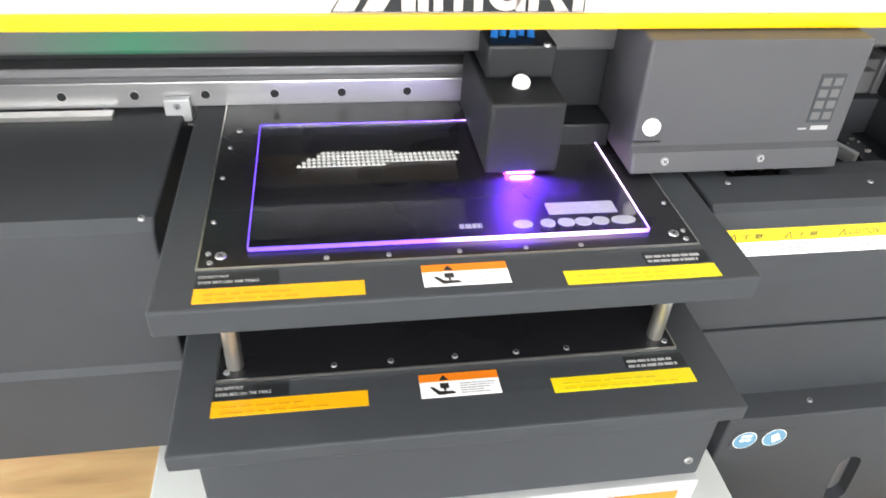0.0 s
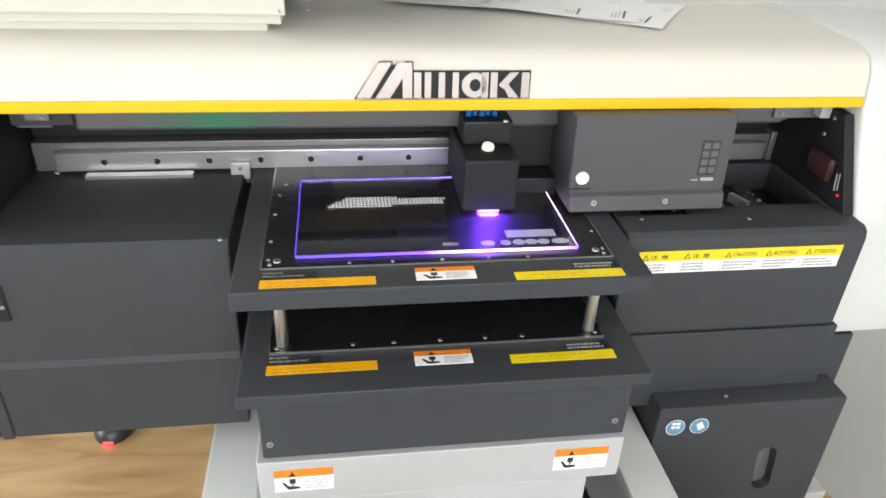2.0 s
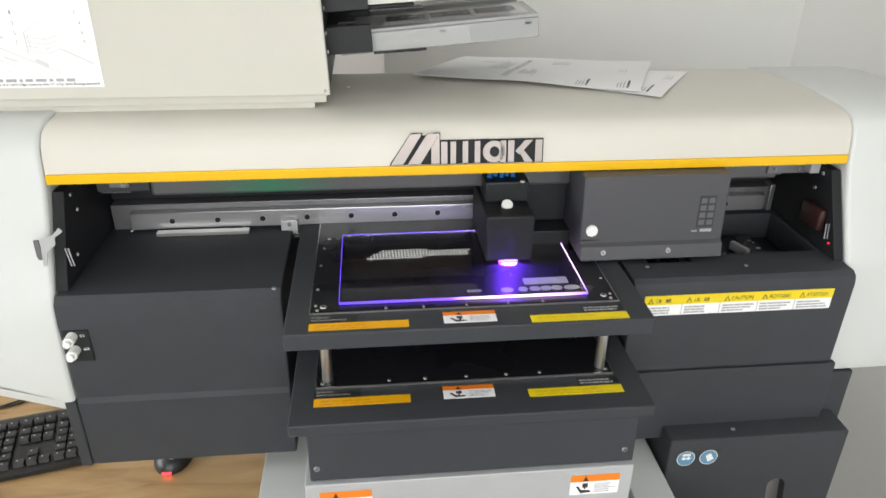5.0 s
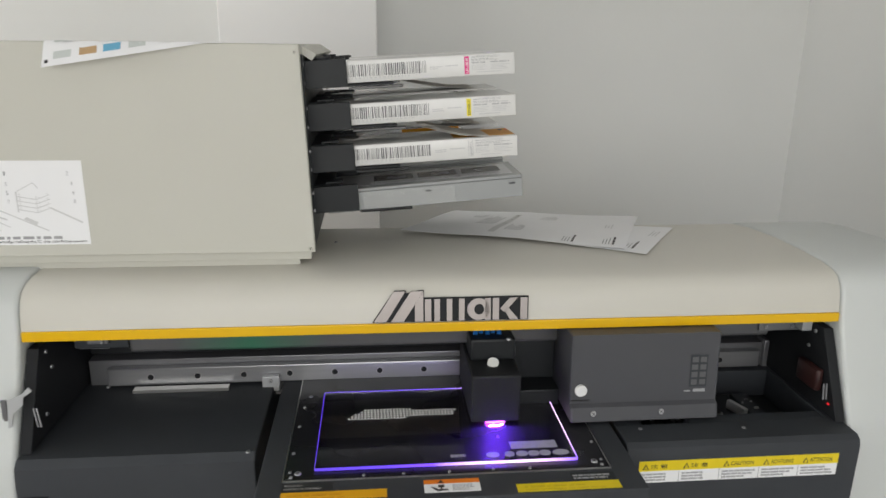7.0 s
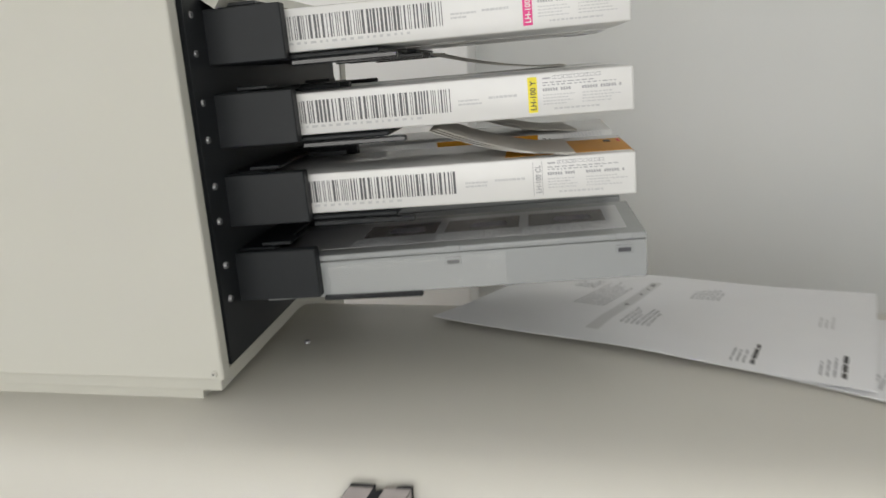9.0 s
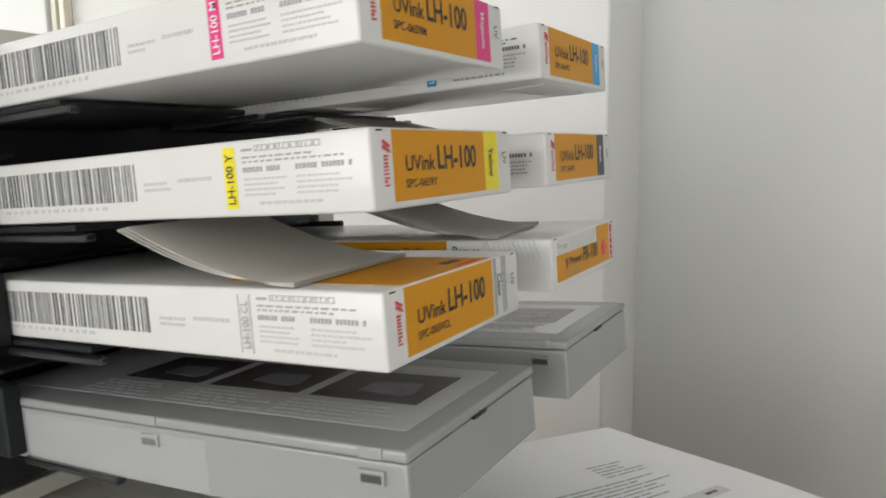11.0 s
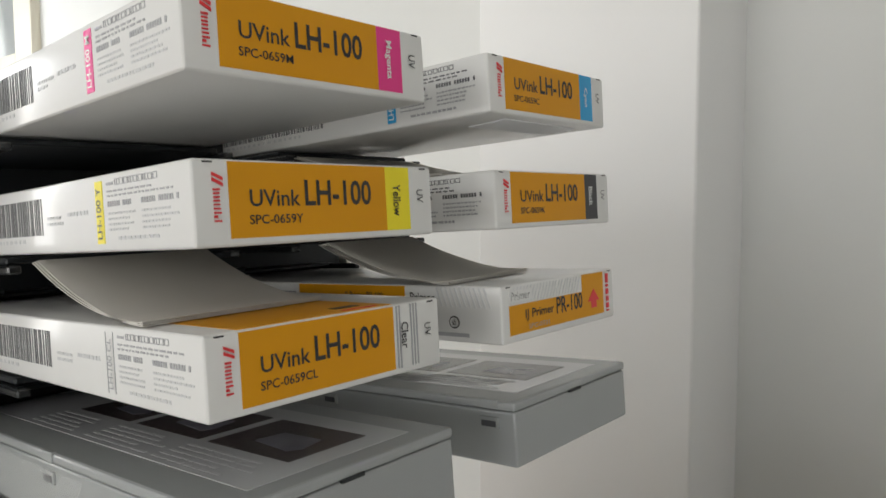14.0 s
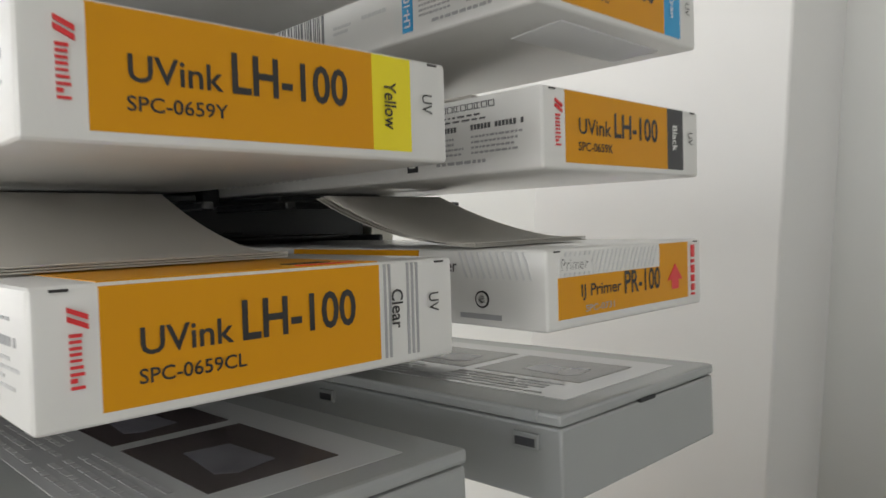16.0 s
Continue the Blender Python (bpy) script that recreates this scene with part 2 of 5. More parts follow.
# ---- mesh helpers
def box(bm, x0, x1, y0, y1, z0, z1, bevel=0.0, seg=2):
    vs = [bm.verts.new((x, y, z)) for x in (x0, x1) for y in (y0, y1) for z in (z0, z1)]
    fs = [bm.faces.new([vs[i] for i in f]) for f in ((0, 1, 3, 2), (4, 6, 7, 5), (0, 4, 5, 1), (2, 3, 7, 6), (0, 2, 6, 4), (1, 5, 7, 3))]
    if bevel > 0:
        es = list({e for f in fs for e in f.edges})
        bmesh.ops.bevel(bm, geom=es, offset=bevel, segments=seg, affect="EDGES", profile=0.5, clamp_overlap=True)
    return bm


def bx(*a, bevel=0.0, seg=2):
    return box(bmesh.new(), *a, bevel=bevel, seg=seg)


def prism(bm, pts, lo, hi, axis="x", bevel=0.0, seg=2):
    """A polygon of two coordinates, drawn out along the third."""
    def at(p, v):
        return {"x": (v, p[0], p[1]), "y": (p[0], v, p[1]), "z": (p[0], p[1], v)}[axis]
    a = [bm.verts.new(at(p, lo)) for p in pts]
    b = [bm.verts.new(at(p, hi)) for p in pts]
    n = len(pts)
    fs = [bm.faces.new(a), bm.faces.new(list(reversed(b)))]
    for i in range(n):
        fs.append(bm.faces.new((a[i], b[i], b[(i + 1) % n], a[(i + 1) % n])))
    bmesh.ops.recalc_face_normals(bm, faces=fs)
    if bevel > 0:
        es = list({e for f in fs[:2] for e in f.edges})
        bmesh.ops.bevel(bm, geom=es, offset=bevel, segments=seg, affect="EDGES", profile=0.5, clamp_overlap=True)
    return bm


def rod(bm, a, b, r, n=20, r2=None):
    a, b = Vector(a), Vector(b)
    d = b - a
    m = Matrix.Translation((a + b) / 2) @ d.to_track_quat("Z", "Y").to_matrix().to_4x4()
    bmesh.ops.create_cone(bm, cap_ends=True, segments=n, radius1=r, radius2=r if r2 is None else r2, depth=d.length, matrix=m)
    return bm


def quad(bm, m, x0, x1, y0, y1, t=0.0001):
    """A thin printed patch in the plane of the pose m."""
    vs = [bm.verts.new(m @ Vector((x, y, z))) for x in (x0, x1) for y in (y0, y1) for z in (-0.0003, t)]
    for f in ((0, 1, 3, 2), (4, 6, 7, 5), (0, 4, 5, 1), (2, 3, 7, 6), (0, 2, 6, 4), (1, 5, 7, 3)):
        bm.faces.new([vs[i] for i in f])
    return bm


def poly(bm, m, pts, t=0.0002):
    a = [bm.verts.new(m @ Vector((x, y, -0.0003))) for x, y in pts]
    b = [bm.verts.new(m @ Vector((x, y, t))) for x, y in pts]
    n = len(pts)
    bm.faces.new(list(reversed(a)))
    bm.faces.new(b)
    for i in range(n):
        bm.faces.new((a[i], a[(i + 1) % n], b[(i + 1) % n], b[i]))
    return bm


def disc(bm, m, x, y, rx, ry, t=0.0002, n=24):
    return poly(bm, m, [(x + rx * math.cos(2 * math.pi * i / n), y + ry * math.sin(2 * math.pi * i / n)) for i in range(n)], t)


FINE = {"small_print", "company_print", "address_print", "barcode", "drawing", "sticker_print", "hatching", "stripes", "white_print", "red_mark", "top_mark", "top_print", "button_print", "pictogram", "sign_mark"}


def part(name, bm, mat, parent, label="", soft=20):
    me = bpy.data.meshes.new(name)
    bm.normal_update()
    bm.to_mesh(me)
    bm.free()
    me.materials.append(mat)
    for p in me.polygons:
        p.use_smooth = True
    me.set_sharp_from_angle(angle=radians(soft))
    ob = new(name, me)
    ob.parent = parent
    if label:
        ob["label"] = label
    if name in FINE:
        ob["kind"] = "stuff"
    return ob


def thing(name, label, category, m=None, group="", kind=""):
    ob = new(name)
    ob.empty_display_size = 0.02
    if m is not None:
        ob.matrix_basis = m
    return tagged(ob, label, category, group, kind)


def single(name, bm, mat, label, category, group="", kind="", m=None):
    ob = part(name, bm, mat, None)
    if m is not None:
        ob.matrix_basis = m
    return tagged(ob, label, category, group, kind)


def lettering(string, m, x, y, w, h, mat, parent, bold=0.0, name="lettering"):
    """Raised print of a string that fills the box (x, y, w, h) in the plane of the pose m."""
    cu = bpy.data.curves.new(name, "FONT")
    cu.body, cu.size, cu.offset, cu.extrude, cu.resolution_u = string, 1.0, bold, 0.0, 3
    tmp = bpy.data.objects.new(name, cu)
    me = bpy.data.meshes.new_from_object(tmp)
    bpy.data.objects.remove(tmp)
    bpy.data.curves.remove(cu)
    n = len(me.vertices)
    if n == 0:
        return None
    co = np.empty(n * 3)
    me.vertices.foreach_get("co", co)
    co = co.reshape(-1, 3)
    lo, hi = co.min(0), co.max(0)
    sx, sy = w / max(hi[0] - lo[0], 1e-6), h / max(hi[1] - lo[1], 1e-6)
    for v in me.vertices:
        v.co = m @ Vector((x + (v.co.x - lo[0]) * sx, y + (v.co.y - lo[1]) * sy, 0.0002))
    me.materials.clear()
    me.materials.append(mat)
    ob = new(name, me)
    ob.parent = parent
    return ob


def plane(origin, right, up):
    r, u = Vector(right).normalized(), Vector(up).normalized()
    n = r.cross(u)
    return Matrix(((r.x, u.x, n.x, origin[0]), (r.y, u.y, n.y, origin[1]), (r.z, u.z, n.z, origin[2]), (0, 0, 0, 1)))


def print_lines(bm, m, x, y, w, h, rows, rng, fill=0.6, words=7):
    """Rows of bars that stand for small print that cannot be read."""
    step = h / rows
    for i in range(rows):
        yy = y + h - (i + 1) * step
        xx = x
        end = x + w * rng.uniform(0.6, 1.0)
        while xx < end - w * 0.03:
            ww = min(w / words * rng.uniform(0.4, 1.5), end - xx)
            quad(bm, m, xx, xx + ww, yy, yy + step * fill)
            xx += ww + w * 0.025
    return bm


# ---- the room
def wall(name, *a, label="plain white plastered wall"):
    return single(name, bx(*a), WALL, label, "wall", kind="structure")


FZ, CZ = -0.74, 1.95
single("floor", bx(-3.75, 1.3, -3.4, 1.5, FZ - 0.1, FZ), FLOOR, "grey floor of the room", "floor", kind="structure")
single("ceiling", bx(-3.75, 1.3, -3.4, 1.5, CZ, CZ + 0.1), CEIL, "white painted ceiling", "ceiling", kind="structure")
wall("wall_east", 1.12, 1.27, -3.4, 1.5, FZ, CZ)
# back wall with the opening of the window
wall("wall_north", -0.15, 1.12, 1.29, 1.5, FZ, CZ, label="plain pale grey plastered wall beside the pillar")
wall("wall_north_mid", -2.78, -0.30, 1.27, 1.5, FZ, CZ)
single("wall_pilaster", bx(-1.785, -1.585, 1.235, 1.269, FZ, CZ, bevel=0.004), WALL, "shallow grey plastered strip that stands out of the wall", "pilaster", kind="structure")
for x in (-1.580, -1.545):
    single("trim", bx(x, x + 0.022, 1.245, 1.269, FZ, CZ, bevel=0.003), CREAM, "narrow cream strip of trim on the wall", "trim", kind="structure")
wall("wall_north_left", -3.75, -3.55, 1.27, 1.5, FZ, CZ)
wall("wall_north_sill", -3.55, -2.78, 1.27, 1.5, FZ, 1.37)
# its right side runs back to the wall behind
single("wall_pillar", bx(-0.44, -0.0685, 1.108, 1.498, FZ, CZ, bevel=0.006, seg=3), PILLAR, "white plastered pillar that stands out of the wall", "pillar", kind="structure")
# left wall with a wide window, front wall with another
wall("wall_west_low", -3.75, -3.6, -3.4, 1.27, FZ, 0.28)
wall("wall_west_high", -3.75, -3.6, -3.4, 1.27, 1.82, CZ)
wall("wall_west_a", -3.75, -3.6, 0.92, 1.27, 0.28, 1.82)
wall("wall_west_b", -3.75, -3.6, -3.4, -1.32, 0.28, 1.82)
wall("wall_south_low", -3.6, 1.12, -3.4, -3.2, FZ, 0.33)
wall("wall_south_high", -3.6, 1.12, -3.4, -3.2, 1.87, CZ)
wall("wall_south_a", -3.6, -1.72, -3.4, -3.2, 0.33, 1.87)

win = thing("window_1", "cream window with a deep wooden frame", "window", kind="structure")
part("window_frame", bx(-2.86, -2.70, 1.235, 1.30, 1.32, 1.94, bevel=0.006), CREAM, win)
part("window_frame", bx(-3.62, -2.86, 1.235, 1.30, 1.32, 1.385, bevel=0.006), CREAM, win)
part("sash", bx(-2.92, -2.872, 1.25, 1.29, 1.40, 1.94, bevel=0.006), CREAM, win)
part("sash", bx(-3.58, -2.92, 1.25, 1.29, 1.392, 1.45, bevel=0.006), CREAM, win)
part("window_sill", bx(-3.64, -2.68, 1.21, 1.27, 1.29, 1.318, bevel=0.005), CREAM, win)

desk = thing("desk", "wood-grain desk that carries the printer", "desk")
part("desktop", bx(-1.75, 0.635, -0.30, 1.06, -0.03, 0.0, bevel=0.002), WOOD, desk)
for x in (-1.68, 0.56):
    for y in (-0.25, 0.98):
        part("leg", bx(x, x + 0.05, y, y + 0.05, FZ, -0.03, bevel=0.002), SILVER, desk)

# ---- the flatbed printer
printer = thing("flatbed_printer", "white and dark grey flatbed printer with yellow strip on desk", "printer")
SC = 0.003


def screw(x, y, z, up, parent, r=SC, mat=None):
    """A pan-head screw with a cross recess."""
    u = Vector(up).normalized()
    p = Vector((x, y, z))
    bm = rod(bmesh.new(), p - u * 0.0006, p + u * 0.0014, r, 14, r * 0.8)
    side = u.orthogonal().normalized()
    if r > 0.0024:
        for e in (side, u.cross(side)):
            w = u.cross(e) * r * 0.10
            q = p + u * 0.0015
            a = [bm.verts.new(q + e * r * 0.55 * s + w * t) for s, t in ((-1, -1), (1, -1), (1, 1), (-1, 1))]
            f = bm.faces.new(a)
            f.material_index = 1
    ob = part("screw", bm, mat or SCREW, parent)
    ob.data.materials.append(DARKER)


# hood: an arched sheet with thickness
prof = [(0.150, 0.610), (0.1535, 0.632), (0.158, 0.645), (0.1655, 0.655), (0.178, 0.661), (0.20, 0.6645), (0.25, 0.6665), (0.32, 0.6665), (0.40, 0.662), (0.455, 0.655), (0.50, 0.641), (0.55, 0.612), (0.59, 0.575), (0.60, 0.50)]
inner = [(y + 0.006, z - 0.006) for y, z in prof]
hood = part("hood", prism(bmesh.new(), prof + list(reversed(inner)), -0.5045, 0.5335), HOOD, printer, "off-white arched hood", 40)
part("yellow_strip", bx(-0.5045, 0.5335, 0.1475, 0.156, 0.597, 0.6095, bevel=0.0012), YELLOW, printer, "bright yellow edge strip")
part("hood_lip", bx(-0.5045, 0.5335, 0.1565, 0.30, 0.599, 0.604), DARKER, printer)

# emblem on the hood: plain shapes, silver on a dark backing
EM = plane((-0.085, 0.1497, 0.6108), (1, 0, 0), (0, 0.13, 1))
emblem = part("emblem", poly(bmesh.new(), EM, [(-0.001, 0), (0.027, 0.0405), (0.0415, 0.0405), (0.0415, 0.0365), (0.058, 0.0405), (0.064, 0.0405), (0.064, 0.031), (0.197, 0.031), (0.197, 0)], 0.0016), DARKER, printer, "dark backing of the raised silver emblem")


def slab(pts):
    part("emblem_shape", poly(bmesh.new(), EM, pts, 0.0028), EMBLEM, emblem)


def upright(x0, x1):
    slab([(x0, 0.001), (x1, 0.001), (x1, 0.029), (x0, 0.029)])


slab([(0.001, 0.001), (0.0262, 0.0395), (0.0405, 0.0395), (0.0165, 0.001)])
slab([(0.0225, 0.001), (0.0475, 0.0395), (0.0630, 0.0395), (0.0385, 0.001)])
slab([(0.0525, 0.001), (0.0630, 0.001), (0.0630, 0.0385), (0.0525, 0.0225)])
upright(0.065, 0.073)
upright(0.077, 0.084)
upright(0.0925, 0.0995)
upright(0.108, 0.115)
slab([(0.133 + 0.0145 * math.cos(a * math.pi / 12), 0.015 + 0.014 * math.sin(a * math.pi / 12)) for a in range(24)])
part("emblem_shape", disc(bmesh.new(), EM @ Matrix.Translation((0, 0, 0.0026)), 0.1335, 0.015, 0.0062, 0.0068, 0.0006), DARKER, emblem)
upright(0.141, 0.1485)
upright(0.151, 0.159)
slab([(0.1605, 0.015), (0.173, 0.029), (0.183, 0.029), (0.1695, 0.014), (0.166, 0.0105)])
slab([(0.1655, 0.014), (0.173, 0.001), (0.184, 0.001), (0.1705, 0.017)])
upright(0.1865, 0.1955)

# end caps
capp = [(0.104, 0.298), (0.080, 0.304), (0.0745, 0.322), (0.0795, 0.38), (0.0865, 0.44), (0.0985, 0.482), (0.1275, 0.548), (0.1465, 0.600), (0.152, 0.636), (0.1575, 0.648), (0.167, 0.6575), (0.20, 0.6675), (0.26, 0.6695), (0.40, 0.664), (0.46, 0.656), (0.53, 0.625), (0.59, 0.575), (0.61, 0.49), (0.61, 0.298)]
bm = prism(bmesh.new(), capp, -0.70, -0.506, bevel=0.006, seg=3)
for v in bm.verts:
    if v.co.z < 0.34:
        v.co.z += 0.36 * max(0, -0.512 - v.co.x)
part("end_cap", bm, CAP, printer, "white side cover", 40)
part("end_cap", prism(bmesh.new(), capp, 0.535, 0.70, bevel=0.006, seg=3), CAP, printer, "white side cover", 40)

# dark bodies left and right of the bed
lb = [(0.075, 0.215), (0.075, 0.318), (0.079, 0.325), (0.079, 0.440), (0.082, 0.464), (0.090, 0.473), (0.34, 0.473), (0.34, 0.215)]
left = part("left_console", prism(bmesh.new(), lb, -0.504, -0.228, bevel=0.002), DARK, printer, "dark grey console beside the bed")
part("side_panel", prism(bmesh.new(), [(0.074, 0.213), (0.074, 0.322), (0.46, 0.322), (0.46, 0.213)], -0.519, -0.5045, bevel=0.002), DARK, printer)
for x, y in ((-0.237, 0.085),):
    screw(x, y + 0.004, 0.4725, (0, 0, 1), left)
for x in (-0.46, -0.30):
    screw(x, 0.272, 0.474, (0, 0, 1), left)
ap = part("air_panel", bx(-0.500, -0.468, 0.0765, 0.0805, 0.384, 0.430, bevel=0.001), BLACK, left, "black panel with two white air fittings")
for z in (0.4225, 0.4025):
    part("air_fitting", rod(rod(bmesh.new(), (-0.488, 0.079, z), (-0.488, 0.062, z), 0.0065, 18), (-0.488, 0.063, z), (-0.488, 0.056, z), 0.0045, 16), WHITEP, left, "white air fitting")
PF = plane((0, 0.0762, 0), (1, 0, 0), (0, 0, 1))
lettering("IN", PF, -0.4785, 0.421, 0.005, 0.004, WHITEP, left)
lettering("AIR", PF, -0.4785, 0.401, 0.008, 0.004, WHITEP, left)

right = part("right_console", prism(bmesh.new(), [(0.070, 0.326), (0.0665, 0.331), (0.0645, 0.458), (0.067, 0.468), (0.074, 0.473), (0.115, 0.473), (0.115, 0.326)], 0.226, 0.533, bevel=0.002), DARK, printer, "dark grey console with the capping station")
part("console_floor", bx(0.2265, 0.533, 0.1152, 0.36, 0.30, 0.430), BLACK, right)
part("console_rim", bx(0.2265, 0.262, 0.1152, 0.36, 0.4302, 0.4728, bevel=0.0015), DARK, right)
part("console_rim", bx(0.326, 0.5148, 0.1152, 0.135, 0.4302, 0.4728, bevel=0.0015), DARK, right)
part("console_rim", bx(0.515, 0.533, 0.1152, 0.36, 0.4302, 0.4728, bevel=0.0015), DARK, right)
part("console_rim", bx(0.2622, 0.5148, 0.262, 0.36, 0.4302, 0.4728, bevel=0.0015), DARK, right)
for x, y in ((0.256, 0.105), (0.392, 0.098)):
    screw(x, y, 0.4725, (0, 0, 1), right)
# capping station inside the recess
part("cap_tray", bx(0.275, 0.45, 0.14, 0.25, 0.4302, 0.442, bevel=0.003), BLACK, right)
rng = random.Random(4)
for i in range(4):
    part("cap", bx(0.285 + 0.03 * i, 0.309 + 0.03 * i, 0.155, 0.225, 0.4422, 0.447, bevel=0.002), DARKER, right)
    part("cap_nozzle", rod(bmesh.new(), (0.297 + 0.03 * i, 0.165, 0.447), (0.297 + 0.03 * i, 0.165, 0.451), 0.003, 12), BEAM, right)
    part("cap_lever", bx(0.286 + 0.03 * i, 0.290 + 0.03 * i, 0.17 + 0.008 * (i % 3), 0.20, 0.447, 0.452, bevel=0.001), DARKER, right)
    screw(0.30 + 0.03 * i, 0.205 + 0.004 * (i % 2), 0.4475, (0, 0, 1), right, 0.002)
for i in range(3):
    part("spring", rod(bmesh.new(), (0.382 + 0.012 * i, 0.150, 0.447), (0.374 + 0.012 * i, 0.172, 0.452), 0.0014, 8), BEAM, right)
part("wiper", prism(bmesh.new(), [(0.424, 0.205), (0.430, 0.207), (0.4415, 0.177), (0.4355, 0.175)], 0.4422, 0.456, "z", bevel=0.001), SILVER, right, "pale wiper blade")
for i in range(22):
    x, y, s = rng.uniform(0.33, 0.47), rng.uniform(0.148, 0.215), rng.uniform(0.0012, 0.0032)
    part("fitting", bx(x, x + s * rng.uniform(0.6, 2.2), y, y + s, 0.4472, 0.4495 + s, bevel=0.0004, seg=1), (SILVER, BEAM, SCREW)[i % 3], right)
part("wiper_mount", bx(0.444, 0.468, 0.16, 0.235, 0.4302, 0.450, bevel=0.002), DARK, right)

# caution label on the right console
CL = plane((0.242, 0.0649, 0.4205), (1, 0, 0), (0, -0.016, 1))
CL = CL @ Matrix.Diagonal((0.935, 0.86, 1, 1))
clabel = part("caution_label", quad(bmesh.new(), CL, 0, 0.281, 0, 0.036), PAPER, right, "yellow and white caution label in five languages")
part("yellow_band", quad(bmesh.new(), CL, 0, 0.281, 0.0195, 0.036, 0.0005), LIME, clabel)
CLT = CL @ Matrix.Translation((0, 0, 0.0004))
for i, word in enumerate(("注 意", "注 意", "CAUTION", "ACHTUNG", "ATTENTION")):
    x0 = 0.0562 * i
    poly(bmt := bmesh.new(), CLT, [(x0 + 0.005, 0.0225), (x0 + 0.0135, 0.0225), (x0 + 0.0092, 0.0315)], 0.0004)
    part("warning_triangle", bmt, INK, clabel)
    part("warning_mark", poly(bmesh.new(), CLT, [(x0 + 0.0068, 0.0233), (x0 + 0.0117, 0.0233), (x0 + 0.0092, 0.0293)], 0.0006), LIME, clabel)
    lettering(word, CLT, x0 + 0.0155, 0.0235, 0.032 if i > 1 else 0.024, 0.0068, INK, clabel, 0.01)
    bmp = print_lines(bmesh.new(), CLT, x0 + 0.004, 0.003, 0.047, 0.0145, 3, rng, 0.55, 5)
    part("small_print", bmp, GREYINK, clabel)
    if i:
        part("divider", quad(bmesh.new(), CLT, x0 - 0.0003, x0 + 0.0003, 0, 0.0195), GREYINK, clabel)

# lower right body and waste bottle cover
part("lower_body", bx(0.245, 0.5425, 0.066, 0.48, 0.205, 0.3255, bevel=0.002), DARK, printer)
part("lower_side", bx(0.5435, 0.586, 0.081, 0.48, 0.205, 0.2975, bevel=0.002), DARK, printer)
part("base_frame", bx(-0.26, 0.60, 0.22, 0.58, 0.0, 0.204, bevel=0.002), DARKER, printer)
part("base_foot", bx(0.40, 0.62, 0.05, 0.2195, 0.0, 0.016, bevel=0.002), SILVER, printer)
def slot_outline(cx, cz, hw, hh, lean, n=20):
    """A rounded slot that leans a little."""
    out = []
    for i in range(n):
        a = 2 * math.pi * i / n
        z = (hh - hw if math.sin(a) > 0 else hw - hh) + hw * math.sin(a)
        out.append((cx + hw * math.cos(a) - lean * z, cz + z))
    return out


def cut(ob, cutter_bm):
    """Takes the cutter's shape out of a mesh for good."""
    me = bpy.data.meshes.new("cutter")
    cutter_bm.to_mesh(me)
    cutter_bm.free()
    tool = new("cutter", me)
    md = ob.modifiers.new("cut", "BOOLEAN")
    md.object, md.operation, md.solver = tool, "DIFFERENCE", "EXACT"
    done = bpy.data.meshes.new_from_object(ob.evaluated_get(bpy.context.evaluated_depsgraph_get()))
    ob.modifiers.clear()
    ob.data = done
    bpy.data.objects.remove(tool)


waste = part("waste_cover", bx(0.300, 0.570, 0.032, 0.20, 0.0165, 0.228, bevel=0.004, seg=3), DARK, printer, "dark grey cover with a slotted handle hole")
cut(waste, prism(bmesh.new(), slot_outline(0.4815, 0.101, 0.0145, 0.042, 0.10), 0.02, 0.056, "y"))
part("slot_lining", prism(bmesh.new(), slot_outline(0.4815, 0.101, 0.0143, 0.0418, 0.10), 0.046, 0.0555, "y"), BEAM, waste, "pale bottle behind the handle hole")
BS = plane((0, 0.0318, 0), (1, 0, 0), (0, 0, 1))
part("sign_backing", quad(bmesh.new(), BS, 0.311, 0.379, 0.180, 0.209), DARK, waste)
for i, x in enumerate((0.327, 0.361)):
    part("sign_ring", disc(bmesh.new(), BS, x, 0.195, 0.0135, 0.0135, 0.0004), WHITEP, waste)
    part("sign_disc", disc(bmesh.new(), BS, x, 0.195, 0.0125, 0.0125, 0.0006), BLUE, waste, "round blue safety sign")
part("sign_mark", disc(disc(quad(bmesh.new(), BS, 0.321, 0.333, 0.200, 0.204, 0.0008), BS, 0.3235, 0.1955, 0.0033, 0.0025, 0.0008), BS, 0.3305, 0.1955, 0.0033, 0.0025, 0.0008), WHITEP, waste)
part("sign_mark", poly(bmesh.new(), BS, [(0.356, 0.198), (0.363, 0.203), (0.369, 0.192), (0.361, 0.187)], 0.0008), WHITEP, waste)
screw(0.40, 0.05, 0.2285, (0, 0, 1), waste)

# base arms of light grey metal
for x0, x1 in ((-0.280, -0.214), (0.236, 0.293)):
    part("base_arm", bx(x0, x1, -0.24, 0.215, 0.0, 0.178, bevel=0.003), CAP, printer, "light grey base arm")
part("cross_bar", bx(-0.02, 0.2355, -0.108, -0.070, 0.150, 0.175, bevel=0.002), SILVER, printer)
part("base_floor", bx(-0.213, 0.2355, -0.20, 0.215, 0.02, 0.05), DARKER, printer)

